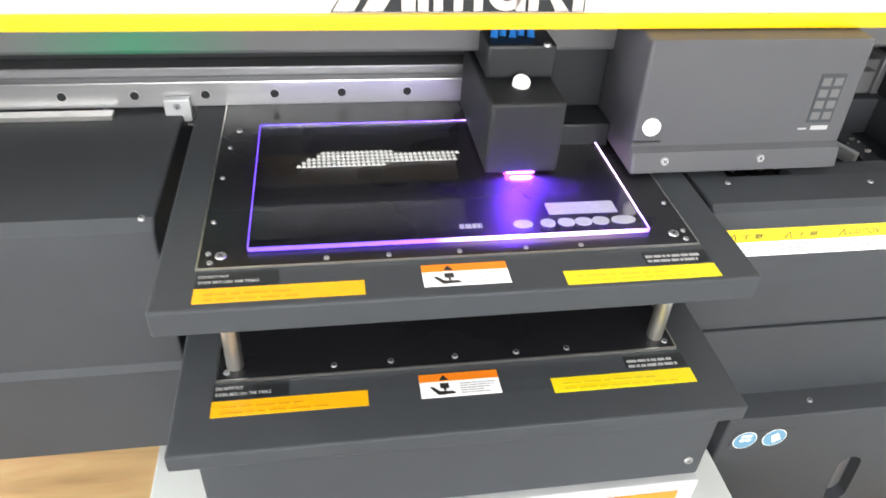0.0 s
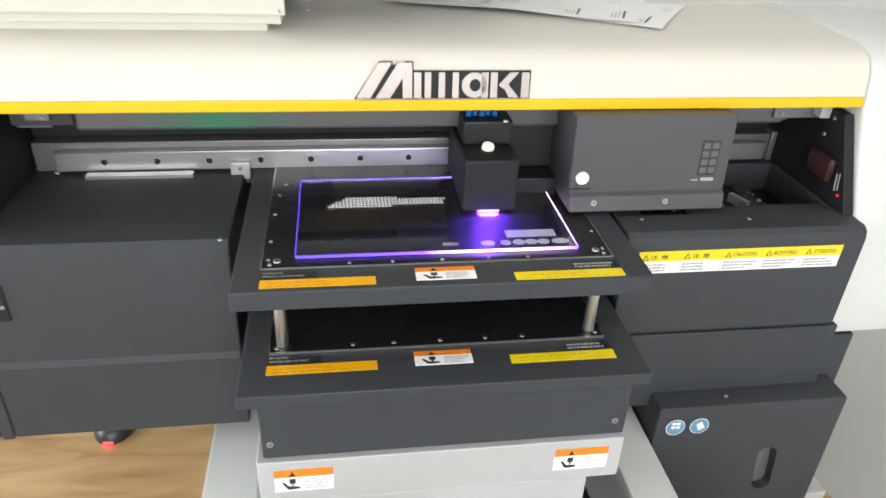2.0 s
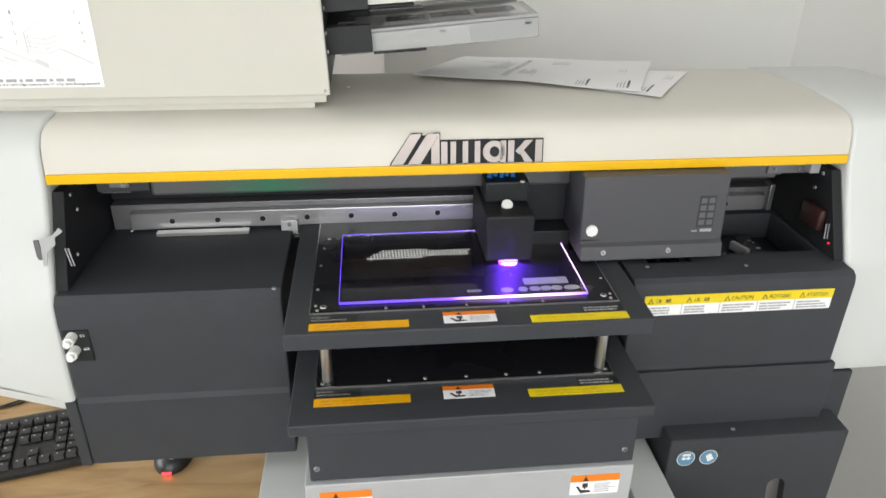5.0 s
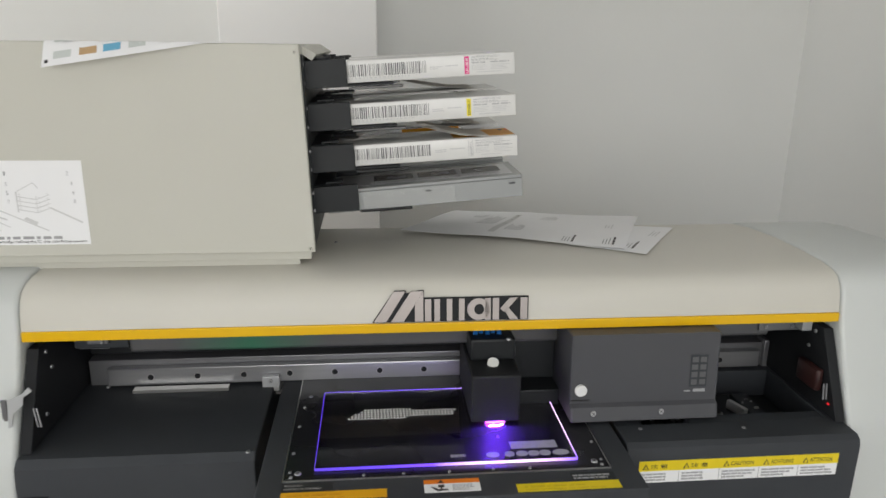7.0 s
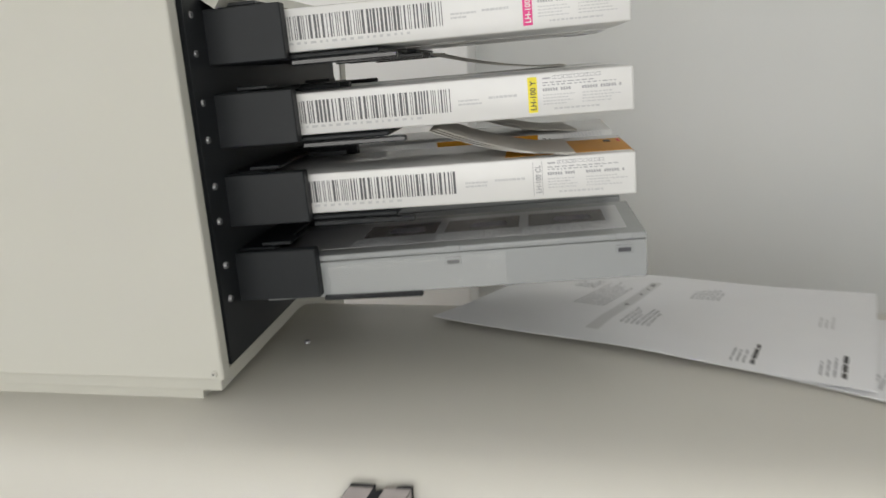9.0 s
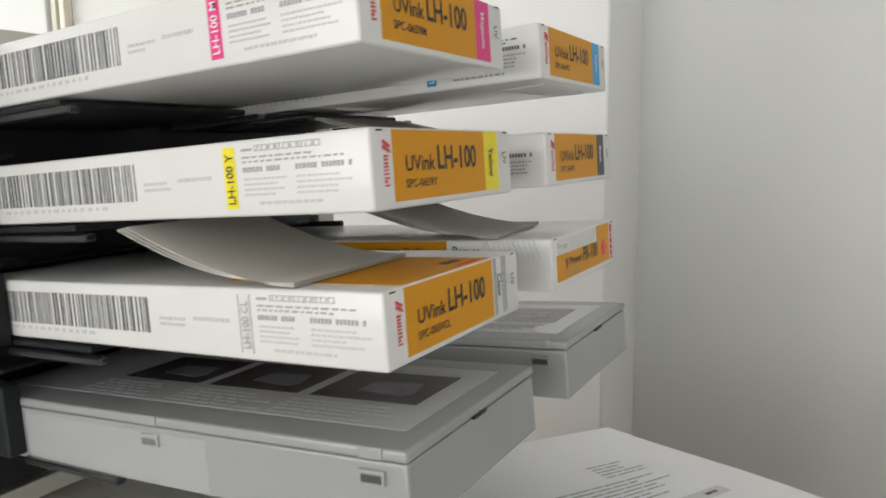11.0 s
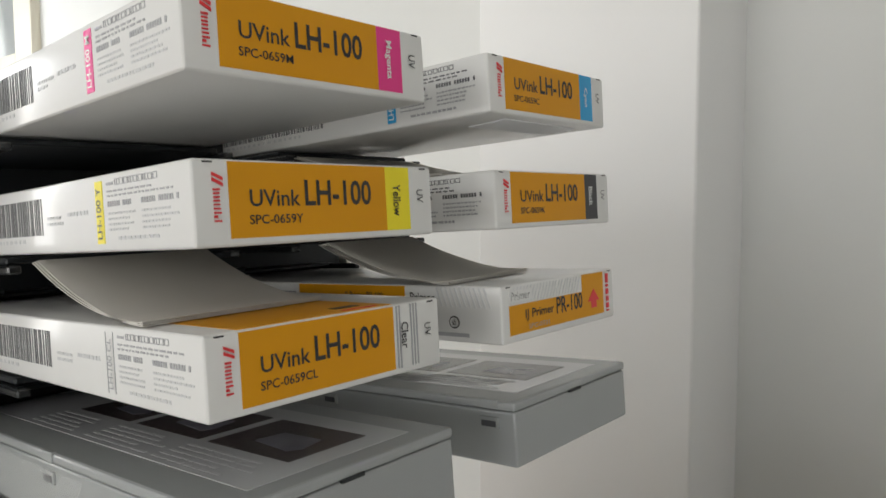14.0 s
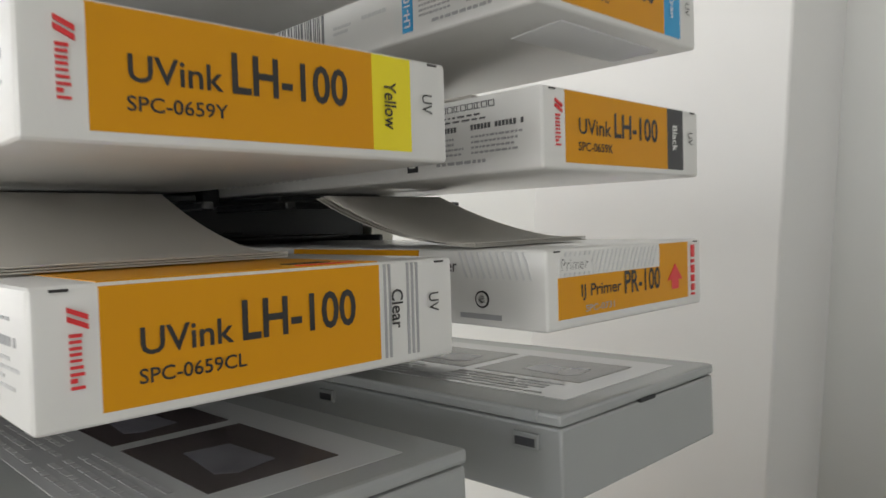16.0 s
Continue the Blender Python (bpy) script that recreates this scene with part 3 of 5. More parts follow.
# lower table, its box and front plate
low = part("lower_table", bx(-0.2145, 0.219, -0.067, 0.19, 0.364, 0.380, bevel=0.002), DARK, printer, "dark grey lower table plate")
part("lower_box", bx(-0.195, 0.203, -0.062, 0.19, 0.290, 0.3635, bevel=0.002), DARK, low)
part("front_plate", bx(-0.202, 0.203, -0.0685, 0.15, 0.2295, 0.2895, bevel=0.0015), SILVER, low, "silver front plate")
part("front_plate_lower", bx(-0.166, 0.168, -0.0675, 0.15, 0.140, 0.229, bevel=0.0015), SILVER, low)
part("bed_plate", bx(-0.185, 0.185, -0.001, 0.188, 0.3802, 0.383, bevel=0.0006), PLATE, low, "black anodised plate with bright edge")
part("plate_edge", bx(-0.186, 0.186, -0.0022, -0.0012, 0.3802, 0.3832), STEEL, low)
for x in (-0.186, 0.185):
    part("plate_edge", bx(x, x + 0.001, -0.001, 0.188, 0.3802, 0.3832), STEEL, low)
for x in (-0.178, -0.0965, -0.052, -0.0005, 0.050, 0.0925, 0.178):
    screw(x, 0.0055, 0.3828, (0, 0, 1), low, 0.0028)
for x in (-0.19, 0.194):
    screw(x * 0.98, -0.0622, 0.310, (0, -1, 0), low, 0.004)
for x in (-0.172, 0.172):
    part("pillar", rod(bmesh.new(), (x, 0.013, 0.383), (x, 0.013, 0.4535), 0.0066, 24), STEEL, low, "polished steel pillar")

# upper table
up = part("upper_table", bx(-0.2155, 0.2195, -0.025, 0.42, 0.4535, 0.476, bevel=0.0022), DARK, printer, "dark grey upper table plate")
part("bed_plate", bx(-0.187, 0.187, 0.017, 0.40, 0.4762, 0.4775, bevel=0.0004), PLATE, up, "black anodised plate with bright edge")
part("plate_edge", bx(-0.1882, 0.1882, 0.0158, 0.0169, 0.4762, 0.4778), STEEL, up)
for x in (-0.1881, 0.1871):
    part("plate_edge", bx(x, x + 0.001, 0.017, 0.40, 0.4762, 0.4778), STEEL, up)
for x in (-0.0975, -0.0525, 0.0, 0.0505, 0.0935):
    screw(x, 0.0215, 0.4773, (0, 0, 1), up, 0.0022)
for sx in (-1, 1):
    for dx, dy, r in ((0.179, 0.0225, 0.0024), (0.172, 0.030, 0.0045), (0.181, 0.033, 0.0022), (0.181, 0.072, 0.0022), (0.180, 0.135, 0.0022), (0.178, 0.185, 0.0022), (0.172, 0.215, 0.003)):
        screw(sx * dx, dy, 0.4773, (0, 0, 1), up, r)

# stickers on both tables
for z, y0, par, tone in ((0.476, 0.0, up, 0), (0.380, -0.0165, low, 1)):
    T = plane((0, y0, z + 0.0002), (1, 0, 0), (0, 1, 0))
    TU = T @ Matrix.Translation((0, 0, 0.0003))
    part("sticker", quad(bmesh.new(), T, -0.187, -0.072, -0.0185, -0.0035), GOLD, par, "amber warning sticker")
    part("sticker", quad(bmesh.new(), T, 0.0715, 0.189, -0.0215, -0.0065), LIME, par, "yellow warning sticker")
    part("sticker_print", print_lines(bmesh.new(), TU, -0.18, -0.0165, 0.10, 0.011, 2, rng, 0.35, 9), AMBERDARK, par)
    part("sticker_print", print_lines(bmesh.new(), TU, 0.08, -0.0195, 0.10, 0.011, 2, rng, 0.35, 9), LIMEDARK, par)
    part("notice", quad(bmesh.new(), T, -0.187, -0.131, -0.002, 0.0135), BLACK, par, "black notice with white writing")
    lettering("DO NOT PUT", T, -0.185, 0.0072, 0.020, 0.0029, PALEINK, par, 0.01)
    lettering("OVER 2KG ON THE TABLE", T, -0.185, 0.0012, 0.041, 0.0029, PALEINK, par, 0.01)
    part("notice", quad(bmesh.new(), T, 0.137, 0.188, -0.004, 0.0105), BLACK, par, "black notice with white writing")
    part("small_print", print_lines(bmesh.new(), TU, 0.139, -0.002, 0.047, 0.0105, 2, rng, 0.5, 8), GREYINK, par)


def pinch_label(T, x, y, par, w=0.0625, h=0.0235):
    lab = part("pinch_label", quad(bmesh.new(), T, x, x + w, y, y + h, 0.0003), PAPER, par, "orange and white pinch warning label")
    U = T @ Matrix.Translation((0, 0, 0.0003))
    bm = quad(bmesh.new(), U, x, x + w, y + h * 0.66, y + h)
    me = part("orange_band", bm, ORANGE, par)
    part("warning_triangle", poly(bmesh.new(), U, [(x + w * 0.25, y + h * 0.70), (x + w * 0.36, y + h * 0.70), (x + w * 0.305, y + h * 0.93)], 0.0004), INK, par)
    part("pictogram", poly(quad(quad(bmesh.new(), U, x + w * 0.25, x + w * 0.36, y + h * 0.36, y + h * 0.58), U, x + w * 0.29, x + w * 0.32, y + h * 0.25, y + h * 0.36), U, [(x + w * 0.12, y + h * 0.42), (x + w * 0.16, y + h * 0.44), (x + w * 0.24, y + h * 0.24), (x + w * 0.40, y + h * 0.22), (x + w * 0.44, y + h * 0.12), (x + w * 0.22, y + h * 0.08)]), INK, par)
    part("small_print", print_lines(bmesh.new(), U, x + w * 0.5, y + h * 0.1, w * 0.46, h * 0.5, 5, rng, 0.45, 6), GREYINK, par)


T = plane((0, 0, 0.4762), (1, 0, 0), (0, 1, 0))
pinch_label(T, -0.031, -0.015, up)
T = plane((0, 0, 0.3802), (1, 0, 0), (0, 1, 0))
pinch_label(T, -0.032, -0.033, low)
T = plane((0, -0.0687, 0), (1, 0, 0), (0, 0, 1))
pinch_label(T, -0.185, 0.2455, low, 0.0625, 0.0325)
pinch_label(T, 0.124, 0.2455, low, 0.0625, 0.0325)

T = plane((0, 0, 0.1782), (1, 0, 0), (0, 1, 0))
pinch_label(T, 0.264, -0.094, printer, 0.027, 0.022)
screw(-0.138, 0.33, 0.6662, (0, 0, 1), hood, 0.003)

# gantry beam, rail and back of the inside
beam = part("gantry_beam", bx(-0.487, 0.522, 0.281, 0.33, 0.458, 0.511, bevel=0.0015), BEAM, printer, "grey metal gantry beam")
rail = part("guide_rail", bx(-0.458, 0.502, 0.268, 0.2805, 0.4765, 0.5025, bevel=0.0015), RAIL, printer, "ground steel guide rail with countersunk bolts")
for i in range(1, 15):
    x = -0.464 + 0.0645 * i
    part("bolt_hole", rod(bmesh.new(), (x, 0.2672, 0.4893), (x, 0.272, 0.4893), 0.0042, 16), DARKER, rail)
    part("bolt_ring", rod(bmesh.new(), (x, 0.2677, 0.4893), (x, 0.272, 0.4893), 0.0050, 16), STEEL, rail)
part("rail_end", bx(0.512, 0.526, 0.275, 0.30, 0.456, 0.516, bevel=0.002), BEAM, printer)
part("beam_lip", bx(-0.487, 0.522, 0.272, 0.281, 0.4545, 0.4575), STEEL, beam)
for x in (-0.232, 0.242):
    part("beam_bracket", bx(x - 0.012, x + 0.012, 0.258, 0.2675, 0.466, 0.489, bevel=0.001), SILVER, beam)
    screw(x, 0.2575, 0.482, (0, -1, 0), beam, 0.0035)
part("linear_scale", bx(-0.42, -0.29, 0.25, 0.262, 0.4735, 0.478), STEEL, printer)
part("back_panel", bx(-0.504, 0.533, 0.40, 0.41, 0.33, 0.60), DARKER, printer)
part("duct", bx(-0.47, 0.50, 0.345, 0.395, 0.5375, 0.588, bevel=0.008), RAIL, printer, "long grey cable duct behind the beam")
part("circuit_board", bx(-0.36, -0.19, 0.340, 0.3445, 0.562, 0.580), TEAL, printer)
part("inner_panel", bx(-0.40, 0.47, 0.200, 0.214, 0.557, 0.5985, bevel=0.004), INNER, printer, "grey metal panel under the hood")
part("panel_bracket", bx(-0.47, -0.402, 0.205, 0.23, 0.562, 0.5985, bevel=0.002), DARK, printer)
part("panel_bracket", bx(-0.452, -0.425, 0.199, 0.2045, 0.570, 0.592, bevel=0.002), BEAM, printer)
screw(-0.433, 0.1985, 0.574, (0, -1, 0), printer, 0.003)
bracket = part("hood_bracket", bx(0.452, 0.515, 0.196, 0.2055, 0.566, 0.5985, bevel=0.001), BEAM, printer, "pale metal bracket under the hood")
for x in (0.462, 0.500):
    screw(x, 0.1955, 0.5725, (0, -1, 0), bracket, 0.003)
part("bracket_wing", bx(0.504, 0.5185, 0.178, 0.1955, 0.572, 0.5985, bevel=0.001), SILVER, bracket)
part("beam_cover", bx(-0.49, 0.525, 0.30, 0.344, 0.5115, 0.537, bevel=0.002), DARKER, printer)
for x0, x1 in ((-0.504, -0.490), (0.5195, 0.533)):
    part("side_plate", prism(bmesh.new(), [(0.10, 0.474), (0.155, 0.585), (0.40, 0.585), (0.40, 0.474)], x0, x1, bevel=0.001), DARKER, printer)
for x in (-0.4895, 0.519):
    s = 1 if x < 0 else -1
    for y, z in ((0.17, 0.575), (0.18, 0.55), (0.15, 0.50), (0.25, 0.565)):
        screw(x, y, z, (s, 0, 0), printer, 0.0028)
part("hinge_block", bx(-0.478, -0.438, 0.235, 0.262, 0.548, 0.566, bevel=0.002), BEAM, printer)
part("hinge_block", bx(0.455, 0.500, 0.235, 0.262, 0.548, 0.566, bevel=0.002), BEAM, printer)
part("sensor_cover", bx(0.508, 0.5190, 0.137, 0.185, 0.500, 0.532, bevel=0.0045, seg=3), MAROON, printer, "maroon plastic cover")
part("red_lamp", bx(0.517, 0.5192, 0.118, 0.1205, 0.490, 0.4922), DIMRED, printer, "small red light")
# sheet metal tongue that sticks out at the left of the opening
part("metal_tongue", prism(bmesh.new(), [(-0.4775, 0.557), (-0.481, 0.562), (-0.490, 0.553), (-0.506, 0.546), (-0.509, 0.511), (-0.505, 0.512), (-0.501, 0.530), (-0.489, 0.540), (-0.4885, 0.549)], 0.0975, 0.0990, "y"), SILVER, printer, "bent bare metal tongue")
part("tongue_tab", prism(bmesh.new(), [(-0.5085, 0.5455), (-0.5145, 0.5455), (-0.5150, 0.5235), (-0.5135, 0.5195), (-0.5110, 0.5185), (-0.5090, 0.5205)], 0.0995, 0.1015, "y"), BEAM, printer, "grey rounded tab behind the tongue")
for x in (-0.4885, -0.4850):
    part("catch_pin", rod(bmesh.new(), (x, 0.118, 0.525), (x + 0.0055, 0.112, 0.503), 0.0011, 8), BEAM, printer)
for x in (0.5065, 0.5105):
    part("catch_pin", rod(bmesh.new(), (x, 0.118, 0.522), (x - 0.002, 0.112, 0.502), 0.0011, 8), BEAM, printer)

# carriage with print head cover and lamp block
CX = 0.165
car = part("carriage", prism(bmesh.new(), [(0.1145, 0.4800), (0.1115, 0.4825), (0.1155, 0.500), (0.1215, 0.5035), (0.1265, 0.596), (0.262, 0.596), (0.262, 0.4815)], CX, CX + 0.197, bevel=0.003), CARR, printer, "dark grey print head cover")
part("carriage_knob", rod(rod(bmesh.new(), (CX + 0.014, 0.126, 0.522), (CX + 0.014, 0.1195, 0.522), 0.0078, 20), (CX + 0.014, 0.1195, 0.522), (CX + 0.014, 0.1185, 0.522), 0.006, 20), WHITEP, car, "white knob")
part("latch_slot", bx(CX + 0.001, CX + 0.025, 0.1205, 0.1335, 0.5075, 0.5086), INK, car)
for x in (0.030, 0.120):
    screw(CX + x, 0.1135, 0.4925, (0, -1, 0.22), car, 0.004)
CM = plane((CX, 0.1229, 0.535), (1, 0, 0), (0, 0.0546, 1))
part("button_panel", quad(bmesh.new(), CM, 0.158, 0.181, -0.013, 0.031, 0.0004), DARK, car)
for i in range(4):
    for j in range(2):
        part("button", quad(bmesh.new(), CM, 0.160 + 0.011 * j, 0.168 + 0.011 * j, -0.010 + 0.0103 * i, -0.003 + 0.0103 * i, 0.0008), KEYCAP, car)
part("button_print", quad(quad(bmesh.new(), CM, 0.164, 0.180, -0.020, -0.016, 0.0004), CM, 0.152, 0.160, -0.0195, -0.018, 0.0004), GREYINK, car)
for x in (0.045, 0.08, 0.11, 0.15):
    part("nozzle_plate", bx(CX + x - 0.012, CX + x + 0.012, 0.15, 0.24, 0.4775, 0.4812, bevel=0.001), BLACK, car)
part("carriage_arm", bx(CX - 0.064, CX - 0.0005, 0.17, 0.262, 0.474, 0.50, bevel=0.002), BLACK, car)
part("carriage_back", bx(CX - 0.064, CX - 0.0005, 0.205, 0.262, 0.5005, 0.60, bevel=0.002), BLACK, car)
lampb = part("lamp_housing", bx(CX - 0.128, CX - 0.0645, 0.1175, 0.245, 0.4835, 0.548, bevel=0.003), DARKER, printer, "black ultraviolet lamp housing")
part("housing_top", bx(CX - 0.124, CX - 0.0645, 0.163, 0.245, 0.5485, 0.578, bevel=0.003), BLACK, lampb)
part("lamp_knob", rod(bmesh.new(), (CX - 0.096, 0.152, 0.548), (CX - 0.096, 0.1495, 0.5525), 0.0074, 18), WHITEP, lampb, "white knob")
for i in range(5):
    part("cable", rod(bmesh.new(), (CX - 0.116 + 0.008 * i, 0.18 + 0.004 * (i % 2), 0.578), (CX - 0.110 + 0.007 * i, 0.20, 0.598), 0.0032, 10), CABLEBLUE, lampb, "blue cable")
screw(CX - 0.075, 0.160, 0.5795, (0, 0, 1), lampb, 0.0035)
part("lamp_window", bx(CX - 0.108, CX - 0.084, 0.119, 0.180, 0.4822, 0.4833), UVGLOW, lampb, "glowing violet lamp window")
uv = bpy.data.lights.new("uv_lamp", "AREA")
uv.shape, uv.size, uv.size_y, uv.energy, uv.color = "RECTANGLE", 0.017, 0.0024, 0.9, (0.16, 0.03, 1.0)
uvo = new("uv_lamp", uv)
uvo.matrix_world = look((CX - 0.096, 0.1175, 0.4826), (CX - 0.096, 0.085, 0.470))

# ---- clear sheet on the bed, half printed
sheet = thing("acrylic_sheet", "clear acrylic sheet with white print and violet edges on bed", "acrylic sheet")
AX0, AX1, AY0, AY1, AZ = -0.153, 0.152, 0.034, 0.219, 0.4779
part("pane", bx(AX0, AX1, AY0, AY1, AZ, AZ + 0.003, bevel=0.0003), ACRYLIC, sheet).visible_shadow = False
# added emissive strips imitate the lamp's light in the sheet's edges
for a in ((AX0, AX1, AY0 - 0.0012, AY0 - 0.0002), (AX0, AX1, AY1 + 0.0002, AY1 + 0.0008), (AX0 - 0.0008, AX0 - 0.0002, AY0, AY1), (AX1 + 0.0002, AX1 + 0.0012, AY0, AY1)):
    part("lit_edge", bx(*a, AZ + 0.0002, AZ + 0.0034), EDGEGLOW, sheet, "edge strip with emission for piped violet light")
SH = plane((0, 0, AZ + 0.0032), (1, 0, 0), (0, 1, 0))
bm = bmesh.new()
rng = random.Random(7)
for i in range(33):
    for j in range(6):
        x = -0.122 + 0.0042 * i + (0.0021 if j % 2 else 0) + 0.002 * j
        y = 0.144 + 0.0054 * j
        if abs(j - 2) < 3.2 * (1 - i / 42) ** 0.8 and i > j * 0.9:
            s = rng.uniform(0.0019, 0.0024)
            poly(bm, SH, [(x - s, y - s), (x + s, y - s), (x, y + s * 1.2)])
part("white_print", bm, WHITEP, sheet, "white print of small triangles")
bm = quad(bmesh.new(), SH, 0.078, 0.135, 0.058, 0.074)
part("white_print", bm, VEIL, sheet)
bm = bmesh.new()
for x, r in ((0.054, 0.008), (0.074, 0.006), (0.089, 0.007), (0.103, 0.007), (0.117, 0.007), (0.136, 0.010)):
    disc(bm, SH, x, 0.047, r, 0.0055, 0.0003)
part("white_print", bm, VEIL, sheet, "row of pale round shapes")
part("white_print", print_lines(bmesh.new(), SH, 0.004, 0.045, 0.026, 0.006, 1, rng, 0.9, 4), VEIL, sheet)

# ---- ink station on the hood
station = thing("ink_station", "off-white ink station box with a black cartridge rack", "ink station")
BXL, BXR, BY0, BY1, BZ0, BZ1 = -0.66, -0.166, 0.214, 0.60, 0.685, 0.945
tilt = radians(4.6)


def lean(z):
    """How far the rack's leaning face has moved at the height z."""
    return -0.158 - (z - 0.680) * 0.042


part("front_panel", prism(bmesh.new(), [(BXL, BZ0), (lean(BZ0), BZ0), (lean(BZ1), BZ1), (BXL, BZ1)], BY0, BY0 + 0.012, "y", bevel=0.0015), INKBOX, station)
part("top_panel", bx(BXL, lean(BZ1) - 0.0, BY0 + 0.0125, BY1, BZ1 - 0.012, BZ1 - 0.0005, bevel=0.001), INKBOX, station)
part("left_panel", bx(BXL, BXL + 0.01, BY0 + 0.0125, BY1, BZ0, BZ1 - 0.0125), INKBOX, station)
part("back_panel", bx(BXL, -0.18, BY1 - 0.011, BY1, BZ0, BZ1 - 0.0125), INKBOX, station)
part("base_plate", bx(-0.64, -0.164, BY0 + 0.008, BY1 + 0.02, 0.6735, 0.6845, bevel=0.001), INKBOX, station)
part("base_foot", bx(-0.62, -0.18, BY0 + 0.012, BY1, 0.60, 0.673), INKBOX, station)
part("corner_trim", prism(bmesh.new(), [(lean(BZ1), BZ1 - 0.001), (lean(BZ1) + 0.018, BZ1 - 0.012), (lean(BZ1) + 0.012, BZ1 - 0.020), (lean(BZ1), BZ1 - 0.012)], BY0 + 0.04, BY1, "y"), INKBOX, station)
RK = pose(0.114, 0.268, 0.8025, 0, -3.7, 0)          # pose of a cartridge: its outer lower corner
pitch = Vector((-0.0040, 0, 0.0542))
rack = part("rack_plate", prism(bmesh.new(), [(lean(0.70) - 0.014, 0.69), (lean(0.70) + 0.0, 0.69), (lean(0.94) + 0.002, 0.932), (lean(0.94) - 0.014, 0.932)], BY0 + 0.016, 0.56, "y"), BLACK, station, "black rack plate with bright screws")
ROWS = (2, 1, 0, -1)
COLS = (0.0, 0.1525)


def slot(row, col):
    return Matrix.Translation(pitch * row + Vector((0, col, 0))) @ RK @ Matrix.Diagonal((1, 0.963, 0.945, 1))


for row in ROWS:
    for col in COLS:
        M = slot(row, col)
        # holder: floor, two cheeks and roof round the cartridge's inner end
        hold = None
        for nm, a in (("holder", (-0.290, -0.160, -0.001, 0.114, -0.0045, -0.0012)), ("cheek", (-0.290, -0.2197, -0.0105, -0.0010, -0.004, 0.0335)), ("cheek", (-0.290, -0.220, 0.1140, 0.1175, -0.004, 0.0335)), ("roof", (-0.290, -0.252, -0.001, 0.114, 0.0315, 0.0345))):
            bm = box(bmesh.new(), *a, bevel=0.0008, seg=1)
            for v in bm.verts:
                v.co = M @ v.co
            ob = part(nm, bm, BLACK, hold or station, "" if hold else "black cartridge holder")
            hold = hold or ob
        for y in (-0.0045, 0.1105):
            bm = box(bmesh.new(), -0.219, -0.148, y, y + 0.006, -0.0088, -0.0049, bevel=0.0008, seg=1)
            for v in bm.verts:
                v.co = M @ v.co
            part("holder_rail", bm, GLOSSBLACK, station)
        bm = box(bmesh.new(), -0.262, -0.240, 0.002, 0.024, 0.0348, 0.0375, bevel=0.0006, seg=1)
        for v in bm.verts:
            v.co = M @ v.co
        part("holder_clip", bm, BLACK, station)
        if col == 0:
            for z in (0.004, 0.029):
                p = M @ Vector((-0.270, -0.008, z))
                screw(lean(p.z) + 0.0008, BY0 + 0.026, p.z, (1, 0, 0.05), station, 0.0026)
for zz in (0.690, 0.936):
    screw(lean(zz) - 0.006, BY0 - 0.0002, zz, (0, -1, 0), station, 0.0026, INKBOX)
part("screw_rail", bx(-0.1600, -0.1585, 0.565, 0.585, 0.70, 0.93), INKBOX, station)

# instruction sheet on the station's front
SP = plane((0, BY0 - 0.0002, 0), (1, 0, 0), (0, 0, 1))
ins = single("instruction_sheet", quad(bmesh.new(), SP, -0.575, -0.436, 0.7005, 0.806, 0.0003), PAPER, "white instruction sheet stuck to the ink station", "sheet")
SPT = SP @ Matrix.Translation((0, 0, 0.0004))
rng = random.Random(9)
for s, x, z in (("1", -0.528, 0.788), ("2", -0.455, 0.788), ("3", -0.528, 0.775), ("4", -0.4515, 0.775), ("5", -0.528, 0.764), ("6", -0.4505, 0.764), ("7", -0.528, 0.753), ("8", -0.450, 0.753)):
    lettering(s, SPT, x, z, 0.0025, 0.005, GREYINK, ins)
lettering("Insert the cartridge making the IC chip side facing upward.", SPT, -0.570, 0.7022, 0.130, 0.0042, INK, ins, 0.008)
part("drawing", print_lines(bmesh.new(), SPT, -0.570, 0.7078, 0.130, 0.0045, 1, rng, 0.8, 14), GREYINK, ins)
bm = bmesh.new()


def stroke(bm, x0, z0, x1, z1, w=0.0005):
    """A thin line of the drawing."""
    d = Vector((x1 - x0, z1 - z0)).normalized() * w
    poly(bm, SPT, [(x0 - d.y, z0 + d.x), (x0 + d.y, z0 - d.x), (x1 + d.y, z1 - d.x), (x1 - d.y, z1 + d.x)])


for k in range(4):                                  # stack of slots with cartridges
    z = 0.7455 + 0.0055 * k
    stroke(bm, -0.516, z, -0.494, z - 0.004)
    stroke(bm, -0.494, z - 0.004, -0.478, z + 0.002)
    stroke(bm, -0.494, z - 0.004, -0.494, z + 0.0005)
    disc(bm, SPT, -0.4905, z - 0.0015, 0.0007, 0.0007, 0.0002, 8)
    disc(bm, SPT, -0.4805, z + 0.0030, 0.0007, 0.0007, 0.0002, 8)
stroke(bm, -0.5165, 0.742, -0.5165, 0.768, 0.0009)
stroke(bm, -0.513, 0.744, -0.513, 0.766)
stroke(bm, -0.516, 0.768, -0.496, 0.779)
stroke(bm, -0.496, 0.779, -0.490, 0.772)
stroke(bm, -0.4785, 0.7475, -0.4425, 0.7285, 0.0010)
stroke(bm, -0.548, 0.749, -0.484, 0.7185, 0.0007)
stroke(bm, -0.552, 0.735, -0.529, 0.7235, 0.0006)
stroke(bm, -0.550, 0.727, -0.541, 0.719, 0.0006)
poly(bm, SPT, [(-0.5125, 0.7335), (-0.508, 0.7360), (-0.4955, 0.7295), (-0.497, 0.7255)])
